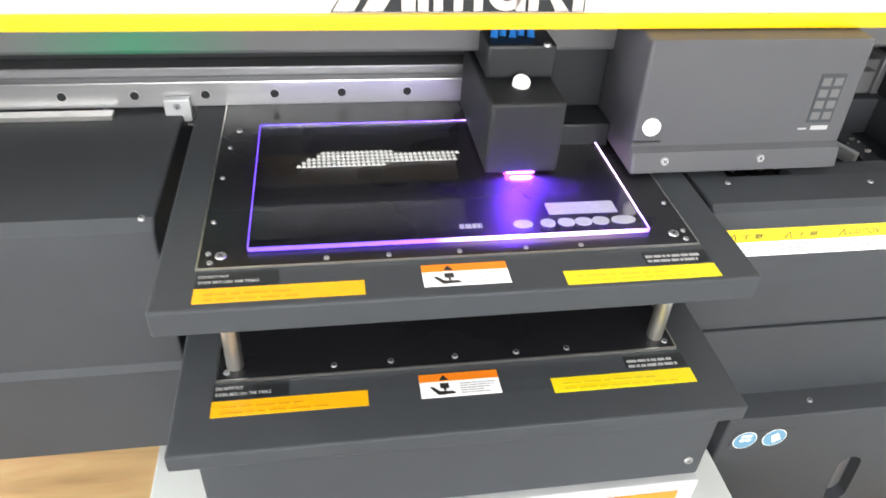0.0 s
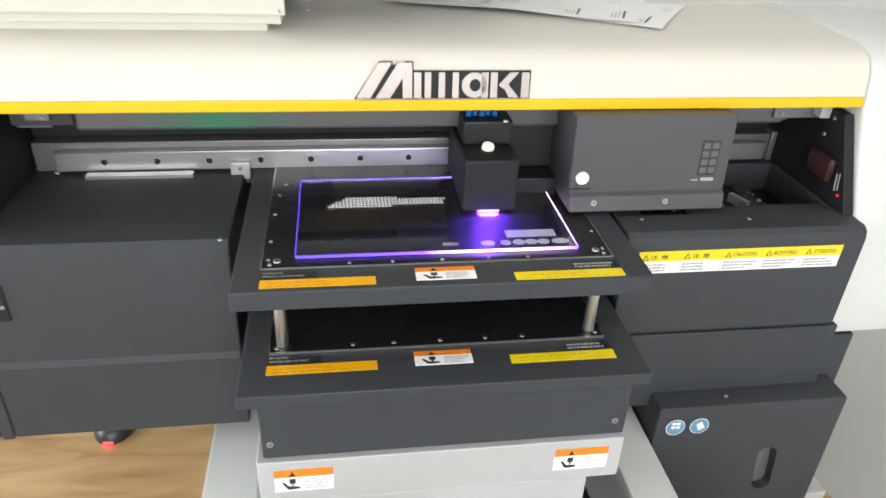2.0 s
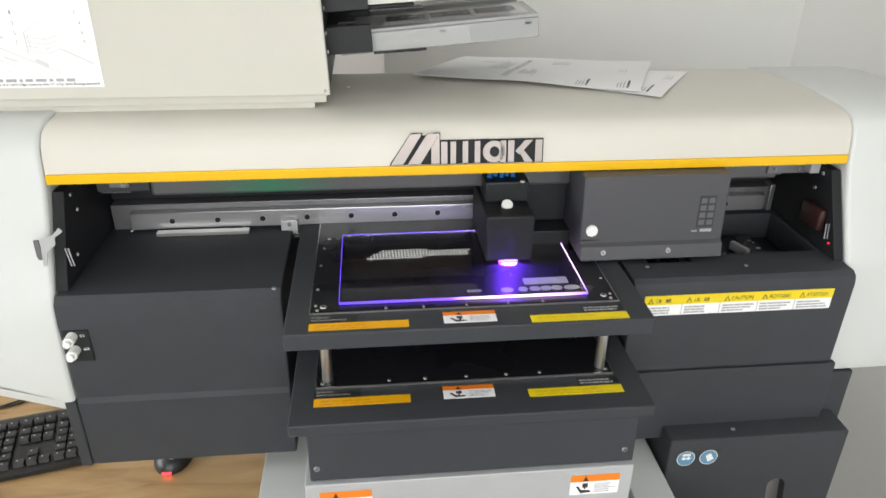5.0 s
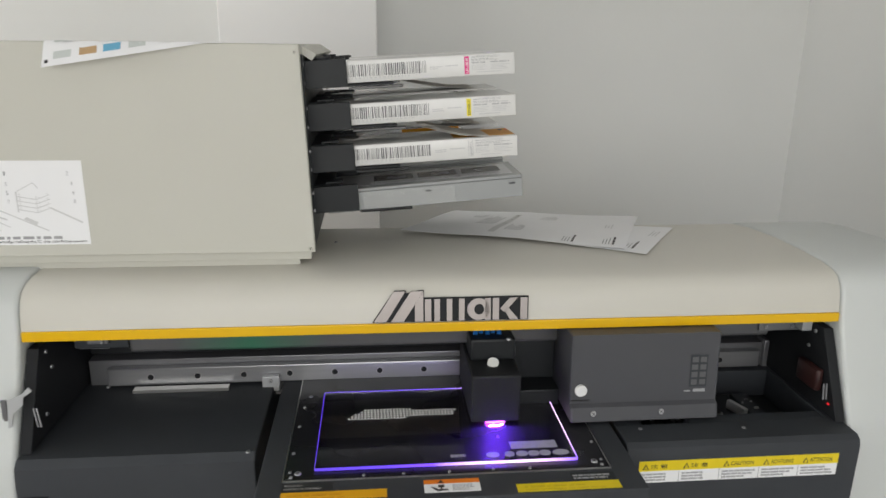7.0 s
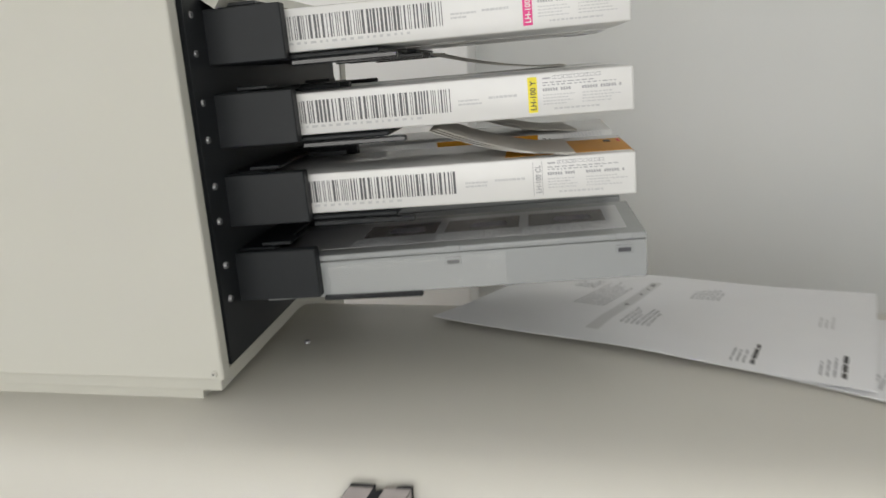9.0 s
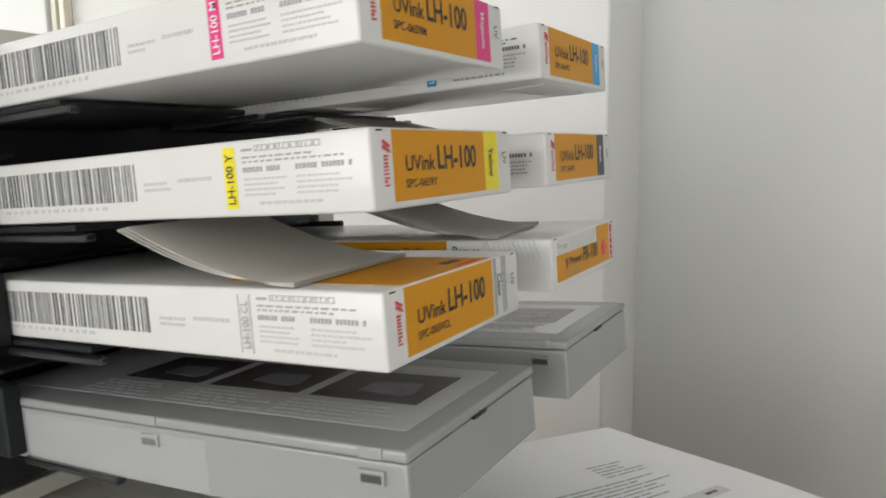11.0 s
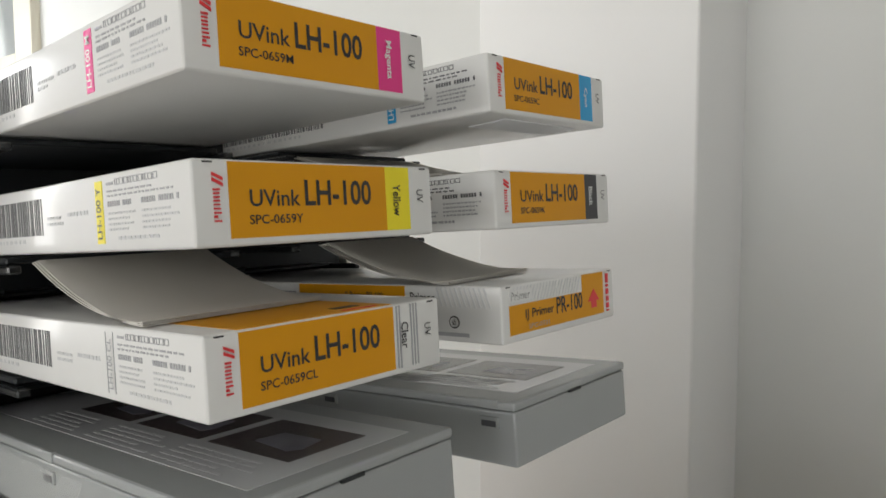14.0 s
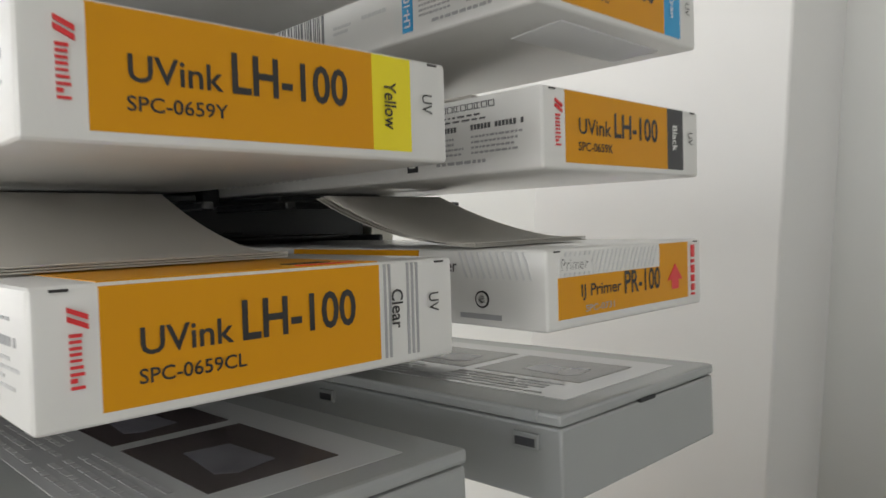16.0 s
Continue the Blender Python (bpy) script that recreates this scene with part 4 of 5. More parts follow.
poly(bm, SPT, [(-0.547, 0.7375), (-0.5455, 0.7395), (-0.5305, 0.7335), (-0.532, 0.7320)])
quad(bm, SPT, -0.547, -0.541, 0.7600, 0.7630)
part("drawing", bm, FAINT, ins, "pale grey line drawing")

# ---- cartridges
rng = random.Random(21)


def cartridge(row, col, code, word, tone, wtone, label, kind=0):
    """A flat ink cartridge: case, printed end and printed side. kind 1: striped clear one, kind 2: primer."""
    c = thing("ink_cartridge", label, "cartridge", slot(row, col), "cartridges in the rack")
    part("case", bx(-0.275, 0, 0, 0.113, 0, 0.0295, bevel=0.0016, seg=3), CARTON, c)
    E = plane((0.0001, 0, 0), (0, 1, 0), (0, 0, 1))
    E2 = plane((0.0002, 0, 0), (0, 1, 0), (0, 0, 1))
    S = plane((0, -0.0001, 0), (1, 0, 0), (0, 0, 1))
    S2 = plane((0, -0.0003, 0), (1, 0, 0), (0, 0, 1))
    TP = plane((0, 0, 0.0296), (0, 1, 0), (-1, 0, 0))
    part("corner_slit", quad(bmesh.new(), E, 0.004, 0.0075, 0.0281, 0.0287), INK, c)
    part("corner_slit", quad(bmesh.new(), E, 0.1055, 0.109, 0.0281, 0.0287), INK, c)
    if kind < 2:
        part("end_label", quad(bmesh.new(), E, 0.013, 0.0848, 0.0027, 0.0287), AMBER, c, "amber end label")
        if kind == 0:
            part("colour_block", quad(bmesh.new(), E, 0.0848, 0.0985, 0.0027, 0.0287), tone, c, word.lower() + " colour block")
        else:
            bm = bmesh.new()
            for y in (0.0864, 0.0880, 0.0946, 0.0963, 0.0980):
                quad(bm, E, y, y + 0.0008, 0.0027, 0.0287)
            part("stripes", bm, GREYINK, c)
        lettering("UVink", E2, 0.0208, 0.0134, 0.0211, 0.0059, INK, c, 0.012)
        lettering("LH-100", E2, 0.0440, 0.0133, 0.0325, 0.0097, INK, c, 0.018)
        lettering(code, E2, 0.0203, 0.0073, 0.0020 * len(code) + 0.0045, 0.0033, INK, c, 0.010)
        V = plane((0.0004, 0, 0), (0, 0, -1), (0, 1, 0))
        lettering(word, V, -0.0235 if len(word) > 6 else -0.0216, 0.0886, 0.0157 if len(word) > 6 else 0.0131 if len(word) > 5 else 0.0110, 0.0042, wtone, c, 0.014)
        lettering("UV", V, -0.0195, 0.1025, 0.0056, 0.0038, INK, c, 0.004)
        U = plane((0.0004, 0, 0), (0, 0, -1), (0, 1, 0))
        # the maker's mark as plain red shapes
        bm = poly(bmesh.new(), U, [(-0.0250, 0.0070), (-0.0233, 0.0108), (-0.0222, 0.0108), (-0.0240, 0.0070)])
        poly(bm, U, [(-0.0232, 0.0070), (-0.0214, 0.0108), (-0.0203, 0.0108), (-0.0221, 0.0070)])
        for a, b, h in ((0.0196, 0.0189, 0.0096), (0.0183, 0.0177, 0.0094), (0.0170, 0.0164, 0.0094), (0.0158, 0.0152, 0.0094), (0.0145, 0.0140, 0.0094), (0.0132, 0.0126, 0.0096), (0.0118, 0.0112, 0.0098), (0.0107, 0.0098, 0.0084), (0.0091, 0.0085, 0.0098)):
            quad(bm, U, -a, -b, 0.0072, h)
        part("red_mark", bm, RED, c, "red maker's mark as plain bars")
        if kind == 1:
            part("top_label", quad(bmesh.new(), TP, 0.013, 0.0855, 0.0012, 0.085), AMBER, c, "amber top label")
            part("top_mark", print_lines(bmesh.new(), TP @ Matrix.Translation((0, 0, 0.0002)), 0.062, 0.003, 0.020, 0.003, 1, rng, 0.7, 8), RED, c)
            part("top_print", print_lines(bmesh.new(), TP @ Matrix.Translation((0, 0, 0.0002)), 0.064, 0.010, 0.018, 0.006, 1, rng, 0.8, 4), INK, c)
    else:
        part("end_label", quad(quad(bmesh.new(), E, 0.006, 0.100, 0.0040, 0.0190), E, 0.076, 0.100, 0.0190, 0.0285), AMBER, c, "amber end label")
        bm = bmesh.new()
        for i in range(22):
            poly(bm, E, [(0.0065 + 0.0030 * i, 0.0195), (0.0073 + 0.0030 * i, 0.0195), (0.0113 + 0.0030 * i, 0.0280), (0.0105 + 0.0030 * i, 0.0280)])
        part("hatching", bm, FAINT, c)
        part("word_patch", quad(bmesh.new(), E, 0.0065, 0.026, 0.0205, 0.0265, 0.0003), CARTON, c)
        lettering("Primer", E2, 0.0075, 0.0215, 0.0165, 0.0042, INK, c, 0.008)
        lettering("IJ Primer", E2, 0.0195, 0.0098, 0.0265, 0.0060, INK, c, 0.012)
        lettering("PR-100", E2, 0.0485, 0.0098, 0.027, 0.0092, INK, c, 0.014)
        lettering("SPC-0731", E2, 0.022, 0.0055, 0.019, 0.0025, GREYINK, c, 0.006)
        part("red_arrow", poly(bmesh.new(), E2, [(0.082, 0.0125), (0.0945, 0.0125), (0.0885, 0.0195)]), RED, c)
        part("red_arrow", quad(bmesh.new(), E2, 0.0855, 0.0915, 0.0085, 0.0125), RED, c)
        U = plane((0.0004, 0, 0), (0, 0, -1), (0, 1, 0))
        bm = bmesh.new()
        for a, b in ((0.0270, 0.0215), (0.0205, 0.0190), (0.0180, 0.0145), (0.0135, 0.0105), (0.0095, 0.0065), (0.0055, 0.0045)):
            quad(bm, U, -a, -b, 0.1030, 0.1058)
        part("red_mark", bm, RED, c, "red maker's mark as plain bars")
        part("side_band", quad(bmesh.new(), S, -0.150, -0.062, 0.0185, 0.0288), AMBER, c, "amber side band")
        lettering("IJ Primer PR-100", S2, -0.108, 0.0205, 0.030, 0.0045, INK, c, 0.006)
        lettering("Primer", S2, -0.058, 0.0205, 0.017, 0.0050, INK, c, 0.006)
        bm = bmesh.new()
        for i in range(11):
            poly(bm, S, [(-0.037 + 0.0030 * i, 0.0185), (-0.0360 + 0.0030 * i, 0.0185), (-0.0395 + 0.0030 * i, 0.0285), (-0.0405 + 0.0030 * i, 0.0285)])
        part("hatching", bm, FAINT, c)
        bm = disc(bmesh.new(), S, -0.029, 0.0105, 0.0033, 0.0033, 0.0002)
        part("round_mark", bm, INK, c)
        part("round_mark", disc(bmesh.new(), S2, -0.029, 0.0105, 0.0026, 0.0026, 0.0002), CARTON, c)
        lettering("e", S2, -0.0305, 0.0090, 0.0030, 0.0031, INK, c, 0.02)
        part("number_bar", quad(bmesh.new(), S, -0.040, -0.020, 0.0030, 0.0050), GREYINK, c)
    if kind == 2:
        bm = bmesh.new()
        x = -0.215
        while x < -0.155:
            w = rng.choice((0.0006, 0.0011, 0.0017))
            quad(bm, S, x, x + w, 0.012, 0.024)
            x += w + rng.choice((0.0006, 0.0009, 0.0014))
        part("barcode", bm, BARS, c)
        return c
    # printed side
    bm = bmesh.new()
    x = -0.226
    while x < -0.1175:
        w = rng.choice((0.0005, 0.0005, 0.0010, 0.0016))
        quad(bm, S, x, min(x + w, -0.117), 0.0082, 0.0240)
        x += w + rng.choice((0.0008, 0.0011, 0.0017))
    part("barcode", bm, BARS, c)
    bm = print_lines(bmesh.new(), S, -0.226, 0.0050, 0.107, 0.0018, 1, rng, 0.9, 40)
    print_lines(bm, S, -0.112, 0.0120, 0.017, 0.0050, 2, rng, 0.5, 9)
    print_lines(bm, S, -0.092, 0.0150, 0.020, 0.0020, 1, rng, 0.8, 9)
    part("small_print", bm, PALEINK, c)
    if kind == 0:
        part("colour_stripe", quad(bmesh.new(), S, -0.0665, -0.0605, 0.0032, 0.0270), tone, c)
    else:
        part("colour_stripe", quad(quad(bmesh.new(), S, -0.0667, -0.0664, 0.0032, 0.0270), S, -0.0608, -0.0605, 0.0032, 0.0270), GREYINK, c)
    UV2 = plane((0, -0.0004, 0), (0, 0, 1), (-1, 0, 0))
    sfx = {"Magenta": "M", "Yellow": "Y", "Clear": "CL", "Cyan": "C", "Black": "K"}[word]
    lettering("LH-100 " + sfx, UV2, 0.0050, 0.0615, 0.0195, 0.0036, GREYINK if kind else wtone, c, 0.012)
    bm = bmesh.new()
    quad(bm, S, -0.0570, -0.0520, 0.0250, 0.0260)
    for i in range(9):                               # a heading of outlined shapes
        a = -0.0505 + 0.0034 * i
        quad(bm, S, a, a + 0.0028, 0.0268, 0.0271)
        quad(bm, S, a, a + 0.0028, 0.0247, 0.0250)
        quad(bm, S, a, a + 0.0003, 0.0250, 0.0268)
        quad(bm, S, a + (0.0025 if i % 3 else 0.0014), a + (0.0028 if i % 3 else 0.0017), 0.0250, 0.0268)
    print_lines(bm, S, -0.057, 0.0206, 0.050, 0.0034, 2, rng, 0.42, 20)
    for x, n in ((-0.057, 11), (-0.032, 15)):        # the firm's name in two columns
        for i in range(n):
            if i not in (6, 13):
                quad(bm, S, x + 0.00165 * i, x + 0.00165 * i + 0.0011, 0.0170, 0.0190)
    part("company_print", bm, BARS if col > 0 else GREYINK, c)
    bm = print_lines(bmesh.new(), S, -0.057, 0.0080, 0.022, 0.0080, 4, rng, 0.40, 16)
    print_lines(bm, S, -0.032, 0.0080, 0.026, 0.0080, 4, rng, 0.40, 16)
    print_lines(bm, S, -0.050, 0.0045, 0.034, 0.0020, 1, rng, 0.6, 14)
    part("address_print", bm, GREYINK if col > 0 else PALEINK, c)
    if word == "Cyan":
        B = plane((0, 0, -0.0001), (1, 0, 0), (0, -1, 0))
        part("underside_flap", poly(bmesh.new(), B, [(-0.036, -0.030), (-0.008, -0.024), (-0.010, -0.098), (-0.034, -0.102)], 0.0005), PAPER, c, "pale paper flap under the cartridge")
    return c


cartridge(2, COLS[0], "SPC-0659M", "Magenta", MAGENTA, WHITEP, "white ink cartridge with amber end label and magenta block")
cartridge(1, COLS[0], "SPC-0659Y", "Yellow", LEMON, INK, "white ink cartridge with amber end label and yellow block")
cartridge(0, COLS[0], "SPC-0659CL", "Clear", PALEINK, INK, "white ink cartridge with amber end label and grey stripes", 1)
cartridge(2, COLS[1], "SPC-0659C", "Cyan", CYAN, WHITEP, "white ink cartridge with amber end label and cyan block")
cartridge(1, COLS[1], "SPC-0659K", "Black", KEYBLACK, WHITEP, "white ink cartridge with amber end label and black block")
cartridge(0, COLS[1], "", "Primer", PALEINK, INK, "white primer cartridge with amber label and red arrow", 2)


def wrinkled(x0, x1, z0, z1, seed, n=26, m=7):
    """A creased film that stands a little off the front of a case."""
    bm = bmesh.new()
    r = random.Random(seed)
    g = [[bm.verts.new((x0 + (x1 - x0) * i / n, -0.0012 - 0.0016 * r.random() * (0 < j < m), z0 + (z1 - z0) * j / m)) for j in range(m + 1)] for i in range(n + 1)]
    for i in range(n):
        for j in range(m):
            bm.faces.new((g[i][j], g[i + 1][j], g[i + 1][j + 1], g[i][j + 1]))
    return bm


def cassette(col, tape=False):
    c = thing("cleaning_cassette", "grey plastic cassette with printed lid sheet in lowest slot", "cassette", slot(-1, col) @ pose(0.0055, -0.002, 0, 0, -1.2, 0), "cassettes in the rack")
    part("case", bx(-0.268, 0.0, 0.0005, 0.1125, -0.0020, 0.0255, bevel=0.0012), GREYCASE, c)
    part("lid", bx(-0.268, 0.0005, 0.0, 0.113, 0.0258, 0.0305, bevel=0.0014), GREYCASE, c)
    for x in (-0.130, -0.0145):
        part("clip", bx(x - 0.0055, x + 0.0055, -0.0008, 0.002, 0.0165, 0.0222, bevel=0.0004), GREYCASE, c)
        part("clip_hole", bx(x - 0.0042, x + 0.0042, -0.0011, 0.002, 0.0175, 0.0205), CARR, c)
    part("clip_hole", bx(-0.001, 0.0010, 0.050, 0.061, 0.0250, 0.0264), BLACK, c)
    for x in (-0.130, -0.0145):
        part("lid_notch", bx(x - 0.0052, x + 0.0052, -0.0006, 0.0022, 0.0262, 0.0309, bevel=0.0006), GREYCASE, c)
    T = plane((0, 0, 0.0306), (1, 0, 0), (0, 1, 0))
    T2 = T @ Matrix.Translation((0, 0, 0.00015))
    part("lid_sheet", quad(bmesh.new(), T, -0.26, -0.0105, 0.018, 0.098), CLEARLID, c, "glossy printed sheet")
    for x0 in (-0.078, -0.1405, -0.203):
        part("photo", quad(bmesh.new(), T2, x0, x0 + 0.0555, 0.0447, 0.0845), PHOTO, c, "dark printed photo")
        part("photo_subject", poly(bmesh.new(), T2, [(x0 + 0.018, 0.056), (x0 + 0.043, 0.053), (x0 + 0.047, 0.058), (x0 + 0.044, 0.071), (x0 + 0.020, 0.070)], 0.0002), PHOTOPALE, c)
        part("small_print", print_lines(bmesh.new(), T2, x0 - 0.004, 0.0215, 0.058, 0.0205, 5, rng, 0.4, 9), GREYINK, c)
    if tape:
        w = part("clear_tape", wrinkled(-0.219, -0.094, -0.0005, 0.0235, 7), TAPE, c, "wrinkled clear tape round the case")
        w.visible_shadow = False
    return c


cassette(COLS[0], True)
cassette(COLS[1])


# ---- sheets of card that curl between the cartridges
def curl(row, col, y0, y1, x_end, x_top, rise, label, sheets=2, skew=0.0):
    """Thin sheets that lie on a cartridge at their outer edge and bow upwards to the inside."""
    top = thing("leaflet", label, "leaflet", slot(row, col))
    n = 26
    for s in range(sheets):
        bm = bmesh.new()
        lift = 0.0302 + 0.0007 * s
        rows = []
        for i in range(n + 1):
            f = i / n
            x = x_end + (x_top - x_end) * f - 0.003 * s * f
            z = lift + (rise - 0.0012 * s) * (f ** 1.7) - 0.0018 * s * math.sin(math.pi * f) * 0.5
            rows.append([bm.verts.new((x + skew * (y - y0), y, z + d)) for y in (y0, y1) for d in (0, 0.0004)])
        for a, b in zip(rows, rows[1:]):
            for p, q in ((0, 1), (1, 3), (3, 2), (2, 0)):
                bm.faces.new((a[p], a[q], b[q], b[p]))
        bm.faces.new((rows[0][0], rows[0][2], rows[0][3], rows[0][1]))
        bm.faces.new((rows[-1][1], rows[-1][3], rows[-1][2], rows[-1][0]))
        bmesh.ops.recalc_face_normals(bm, faces=bm.faces)
        part("sheet", bm, CARD, top)
    return top


curl(0, COLS[0], 0.0005, 0.085, -0.0385, -0.1275, 0.0243, "folded grey-white leaflet curling up off a cartridge", 3, -0.055)
curl(0, COLS[1], -0.003, 0.083, -0.029, -0.120, 0.0235, "folded grey-white leaflet curling up off a cartridge", 3, -0.12)
curl(1, COLS[1], 0.004, 0.108, -0.035, -0.150, 0.0215, "grey-white leaflet lying on a cartridge under another", 2)


# ---- papers on the hood and on the ink station
def hood_z(y):
    for (ya, za), (yb, zb) in zip(prof, prof[1:]):
        if ya <= y <= yb:
            return za + (zb - za) * (y - ya) / (yb - ya)
    return prof[-1][1]


def paper_grid(corner, right, up, w, h, zf, nx=30, ny=22, thick=0.0004):
    bm = bmesh.new()
    r, u = Vector(right).normalized(), Vector(up).normalized()
    g = [[None] * (ny + 1) for _ in range(nx + 1)]
    for k in (0, 1):
        for i in range(nx + 1):
            for j in range(ny + 1):
                a, b = w * i / nx, h * j / ny
                p = Vector(corner) + r * a + u * b
                v = bm.verts.new((p.x, p.y, zf(p, a, b) + k * thick))
                g[i][j] = (g[i][j] or ()) + (v,)
    for i in range(nx):
        for j in range(ny):
            bm.faces.new([g[i][j][1], g[i + 1][j][1], g[i + 1][j + 1][1], g[i][j + 1][1]])
            bm.faces.new([g[i][j][0], g[i][j + 1][0], g[i + 1][j + 1][0], g[i + 1][j][0]])
    for i in range(nx):
        for j in (0, ny):
            bm.faces.new([g[i][j][0], g[i + 1][j][0], g[i + 1][j][1], g[i][j][1]])
    for j in range(ny):
        for i in (0, nx):
            bm.faces.new([g[i][j][0], g[i][j + 1][0], g[i][j + 1][1], g[i][j][1]])
    bmesh.ops.recalc_face_normals(bm, faces=bm.faces)
    return bm


def paper_z(p, lift):
    base = hood_z(max(p.y, 0.2)) if p.y < 0.40 else 0.662 - 0.115 * (p.y - 0.40)
    return base + lift + 0.0008 * math.sin(p.x * 38 + p.y * 11) + 0.0010


def page(corner, right, lift, bars, label, w, h):
    r = Vector((*right, 0))
    u = Vector((-r.y, r.x, 0))
    c = Vector((*corner, 0))
    sheet = single("paper_sheet", paper_grid(c, r, u, w, h, lambda p, a, b: paper_z(p, lift)), PAPER, label, "paper")
    for ink in dict.fromkeys(q[4] for q in bars):
        bm = bmesh.new()
        for a0, a1, b0, b1, mm in bars:
            if mm is not ink:
                continue
            n = max(1, int((b1 - b0) / 0.012))
            for k in range(n):
                ps = [c + r * a + u * (b0 + (b1 - b0) * f) for a, f in ((a0, k / n), (a1, k / n), (a1, (k + 1) / n), (a0, (k + 1) / n))]
                bm.faces.new([bm.verts.new((p.x, p.y, paper_z(p, lift) + 0.0006)) for p in ps])
        part("small_print", bm, ink, sheet)
    return sheet


def text_rows(a0, n, step, b0, b1, mm, jitter, w=0.0016):
    """Lines of print that run up the sheet, broken into words, with ragged ends."""
    out = []
    for i in range(n):
        b, end = b0, b1 - jitter * rng.random()
        while b < end:
            e = min(end, b + rng.uniform(0.008, 0.022))
            out.append((a0 + step * i, a0 + step * i + w, b, e, mm))
            b = e + 0.0018
    return out


ROWS_B = text_rows(0.018, 5, 0.0046, 0.190, 0.238, GREYINK, 0.02) + text_rows(0.046, 7, 0.0046, 0.110, 0.235, GREYINK, 0.05)
ROWS_B += [(0.086, 0.097, 0.030, 0.245, FAINT)] + text_rows(0.090, 1, 0.005, 0.120, 0.236, INK, 0.0, 0.003)
ROWS_B += text_rows(0.106, 6, 0.0046, 0.060, 0.125, GREYINK, 0.03) + text_rows(0.140, 6, 0.0048, 0.180, 0.236, GREYINK, 0.02)
ROWS_B += text_rows(0.203, 3, 0.0044, 0.012, 0.048, GREYINK, 0.012) + text_rows(0.217, 1, 0.005, 0.012, 0.054, INK, 0.0, 0.0032)
ROWS_B += text_rows(0.262, 3, 0.0044, 0.012, 0.048, GREYINK, 0.012) + text_rows(0.276, 1, 0.005, 0.012, 0.054, INK, 0.0, 0.0032)
ROWS_B += text_rows(0.255, 3, 0.0046, 0.120, 0.165, PALEINK, 0.02)
ROWS_A = text_rows(0.210, 3, 0.0044, 0.016, 0.052, GREYINK, 0.012) + text_rows(0.224, 1, 0.005, 0.016, 0.060, INK, 0.0, 0.0032) + text_rows(0.228, 3, 0.0046, 0.110, 0.160, PALEINK, 0.03)
page((0.086, 0.372), (0.837, -0.547), 0.0012, ROWS_A, "printed white sheet lying under another on the hood", 0.25, 0.19)
page((-0.041, 0.393), (0.916, -0.401), 0.0042, [(a0 + 0.045, a1 + 0.045, b0, b1, mm) for a0, a1, b0, b1, mm in ROWS_B], "printed white sheet lying slightly curled on the hood", 0.342, 0.288)

# colour chart leaflet that hangs over the station's top edge
def chart_z(p, a, b):
    return BZ1 + 0.0006 - 1.15 * max(0, BY0 - 0.0015 - p.y)


CR, CU, CC = Vector((0.99, 0.14, 0)), Vector((-0.14, 0.99, 0)), Vector((-0.456, 0.187, 0))
chart = single("colour_chart", paper_grid(CC, CR, CU, 0.20, 0.15, chart_z, 30, 30), PAPER, "white leaflet with colour swatches hanging over the box edge", "leaflet")
TAN = material("tan_swatch", (0.50, 0.33, 0.17), 0.6, vary=0)
SKYB = material("blue_swatch", (0.14, 0.40, 0.58), 0.6, vary=0)
GRN = material("pale_swatch", (0.58, 0.61, 0.59), 0.6, vary=0)
for i, (mm, a, b) in enumerate(((GRN, 0.012, 0.006), (TAN, 0.040, 0.006), (SKYB, 0.066, 0.006), (GRN, 0.094, 0.006), (GRN, 0.012, 0.022), (TAN, 0.040, 0.022), (SKYB, 0.066, 0.022))):
    part("swatch", paper_grid(CC + CR * a + CU * b, CR, CU, 0.019, 0.007, lambda p, u, v: chart_z(p, u, v) + 0.0006, 2, 4, 0.0001), mm, chart)
part("print_bar", paper_grid(CC + CR * 0.003 + CU * 0.003, CR, CU, 0.004, 0.003, lambda p, u, v: chart_z(p, u, v) + 0.0006, 2, 2, 0.0001), INK, chart)

# ---- on the desk: keyboard, mouse, cables
kb = thing("keyboard", "black full-size keyboard lying askew on the desk", "keyboard", pose(-0.608, 0.313, 0, 0, 0, 13))
part("case", prism(bmesh.new(), [(0.0, 0.003), (0.0, 0.012), (0.01, 0.016), (0.145, 0.024), (0.155, 0.020), (0.155, 0.003)], -0.45, 0.0, bevel=0.003), KEYPLASTIC, kb)
kme = None
for r in range(6):
    y = 0.018 + 0.0195 * r + (0.006 if r == 5 else 0)
    for cidx in range(21):
        x = -0.432 + 0.0198 * cidx + (0.004 if cidx > 14 else 0) + (0.004 if cidx > 17 else 0)
        if cidx in (15, 16, 17) and r in (2,) or (cidx in (15, 17) and r == 1) or (r == 5 and cidx in (1, 20)):
            continue
        z = 0.0165 + 0.06 * y
        if kme is None:
            bm = prism(bmesh.new(), [(-0.0085, 0), (0.0085, 0), (0.0065, 0.007), (-0.0065, 0.007)], -0.0085, 0.0085, bevel=0.0012)
            glyph = bm.faces.new([bm.verts.new((a, b, 0.00715)) for a, b in ((-0.0050, 0.0012), (-0.0018, 0.0012), (-0.0018, 0.0042), (-0.0050, 0.0042))])
            glyph.material_index = 1
            k0 = part("key", bm, KEYPLASTIC, kb)
            k0.data.materials.append(GREYINK)
            kme = k0.data
            k0.matrix_basis = Matrix.Translation((x, y, z))
        else:
            k = new("key", kme)
            k.parent = kb
            k.matrix_basis = Matrix.Translation((x, y, z))
part("indicator_mark", bx(-0.055, -0.03, 0.139, 0.142, 0.0238, 0.0242), GREYINK, kb)

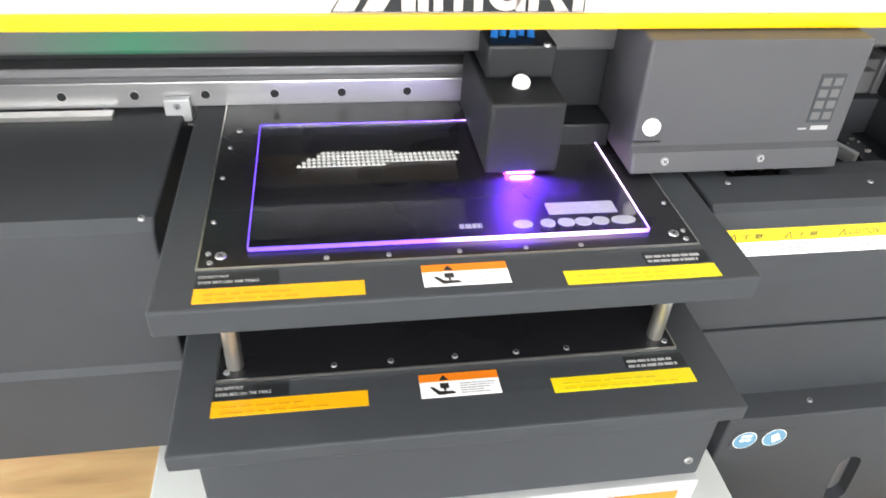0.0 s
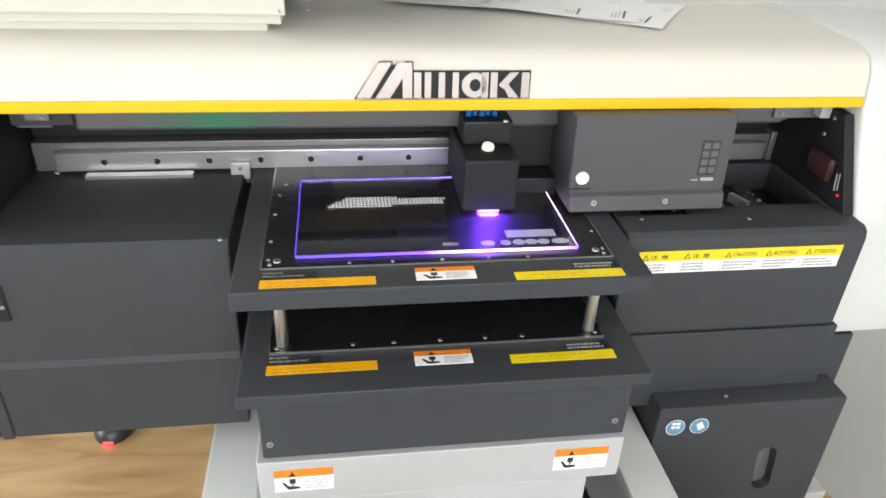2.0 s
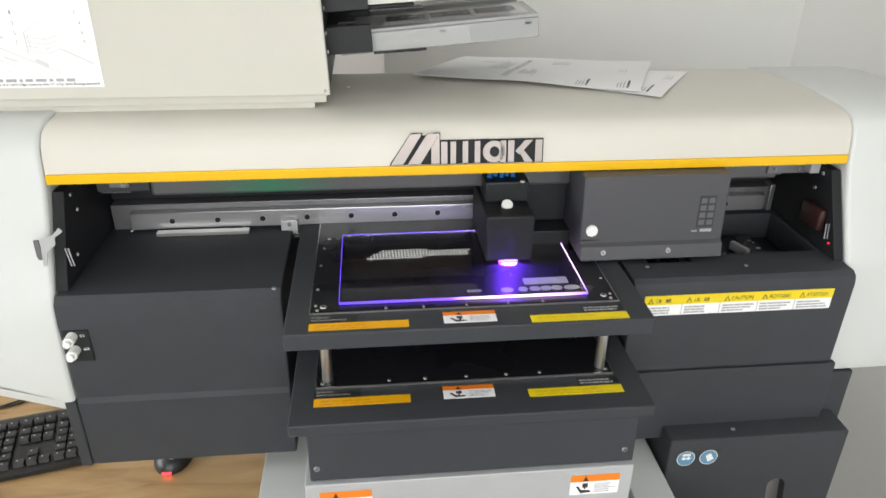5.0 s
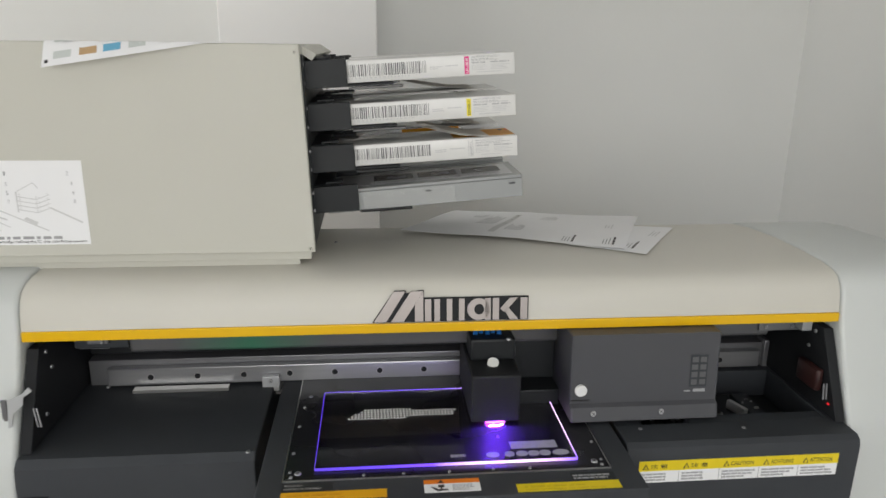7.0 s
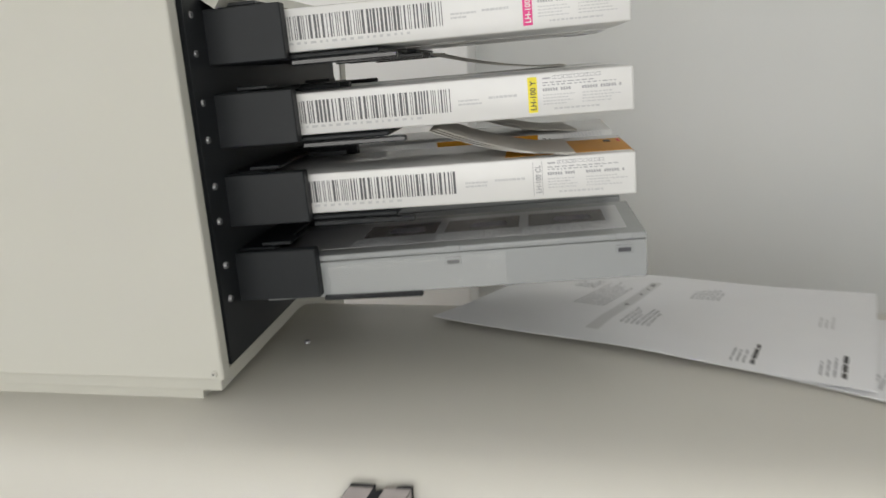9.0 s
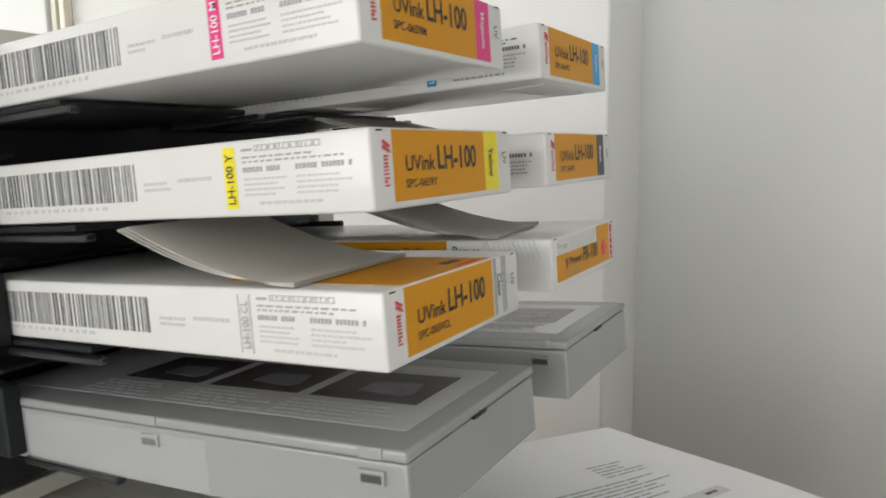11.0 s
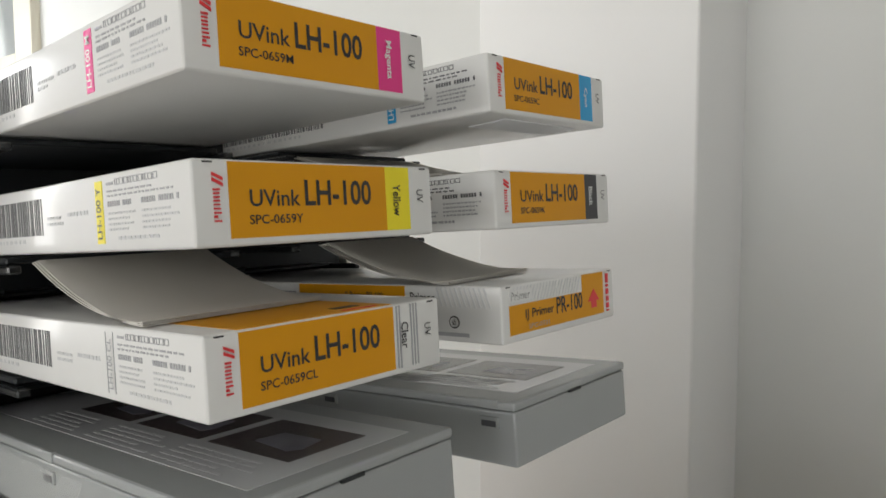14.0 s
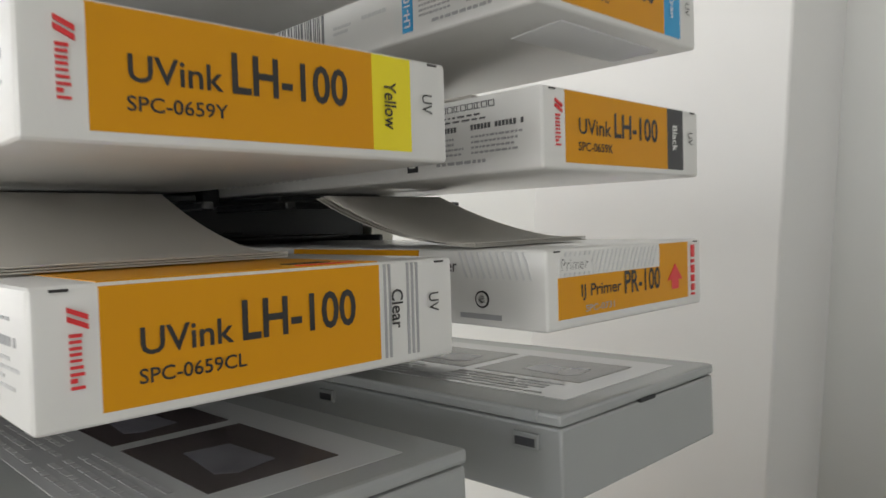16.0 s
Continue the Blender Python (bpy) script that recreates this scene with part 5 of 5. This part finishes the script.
ms = thing("mouse", "black optical mouse with red light under the printer", "mouse", pose(-0.482, 0.326, 0, 0, 0, -3))
bm = bmesh.new()
bmesh.ops.create_uvsphere(bm, u_segments=28, v_segments=18, radius=1)
for v in bm.verts:
    v.co = Vector((v.co.x * 0.0345 * (1 - 0.10 * v.co.y), v.co.y * 0.058, 0.004 + max(-0.1, v.co.z) * 0.034))
part("shell", bm, MOUSE, ms, "", 40)
part("red_light", bx(-0.008, 0.008, -0.0592, -0.048, 0.0030, 0.0078, bevel=0.002), REDGLOW, ms, "glowing red light")
part("mark", bx(-0.010, 0.010, -0.0435, -0.0412, 0.0255, 0.0280), PALEINK, ms)


def cable(name, pts, r, mat, label):
    cu = bpy.data.curves.new(name, "CURVE")
    cu.dimensions, cu.bevel_depth, cu.bevel_resolution = "3D", r, 3
    sp = cu.splines.new("NURBS")
    sp.points.add(len(pts) - 1)
    for p, q in zip(sp.points, pts):
        p.co = (*q, 1)
    sp.use_endpoint_u, sp.order_u = True, 4
    tmp = bpy.data.objects.new(name, cu)
    me = bpy.data.meshes.new_from_object(tmp)
    bpy.data.objects.remove(tmp)
    me.materials.append(mat)
    return tagged(new(name, me), label, "cable")


cable("cable", [(-0.70, 0.47, 0.02), (-0.73, 0.523, 0.003), (-0.775, 0.518, 0.003), (-0.806, 0.506, 0.003), (-0.822, 0.490, 0.003), (-0.858, 0.478, 0.003), (-0.905, 0.478, 0.003), (-0.915, 0.510, 0.003), (-0.885, 0.531, 0.003), (-0.845, 0.536, 0.003), (-0.810, 0.520, 0.006), (-0.800, 0.498, 0.006), (-0.78, 0.60, 0.003), (-0.60, 0.80, 0.003), (-0.40, 0.90, 0.003)], 0.0022, KEYPLASTIC, "thin black keyboard cable looped on desk")
cable("cable", [(-0.95, 0.42, 0.003), (-0.84, 0.50, 0.003), (-0.72, 0.55, 0.003), (-0.60, 0.60, 0.003), (-0.50, 0.55, 0.003), (-0.47, 0.42, 0.012), (-0.477, 0.40, 0.012)], 0.002, KEYPLASTIC, "thin black mouse cable on the desk")
cable("cable", [(-0.80, 0.275, 0.003), (-0.768, 0.262, 0.003), (-0.756, 0.245, 0.003), (-0.757, 0.222, 0.003), (-0.785, 0.195, 0.003), (-0.90, 0.17, 0.003)], 0.002, KEYPLASTIC, "thin black cable end in front of the keyboard")
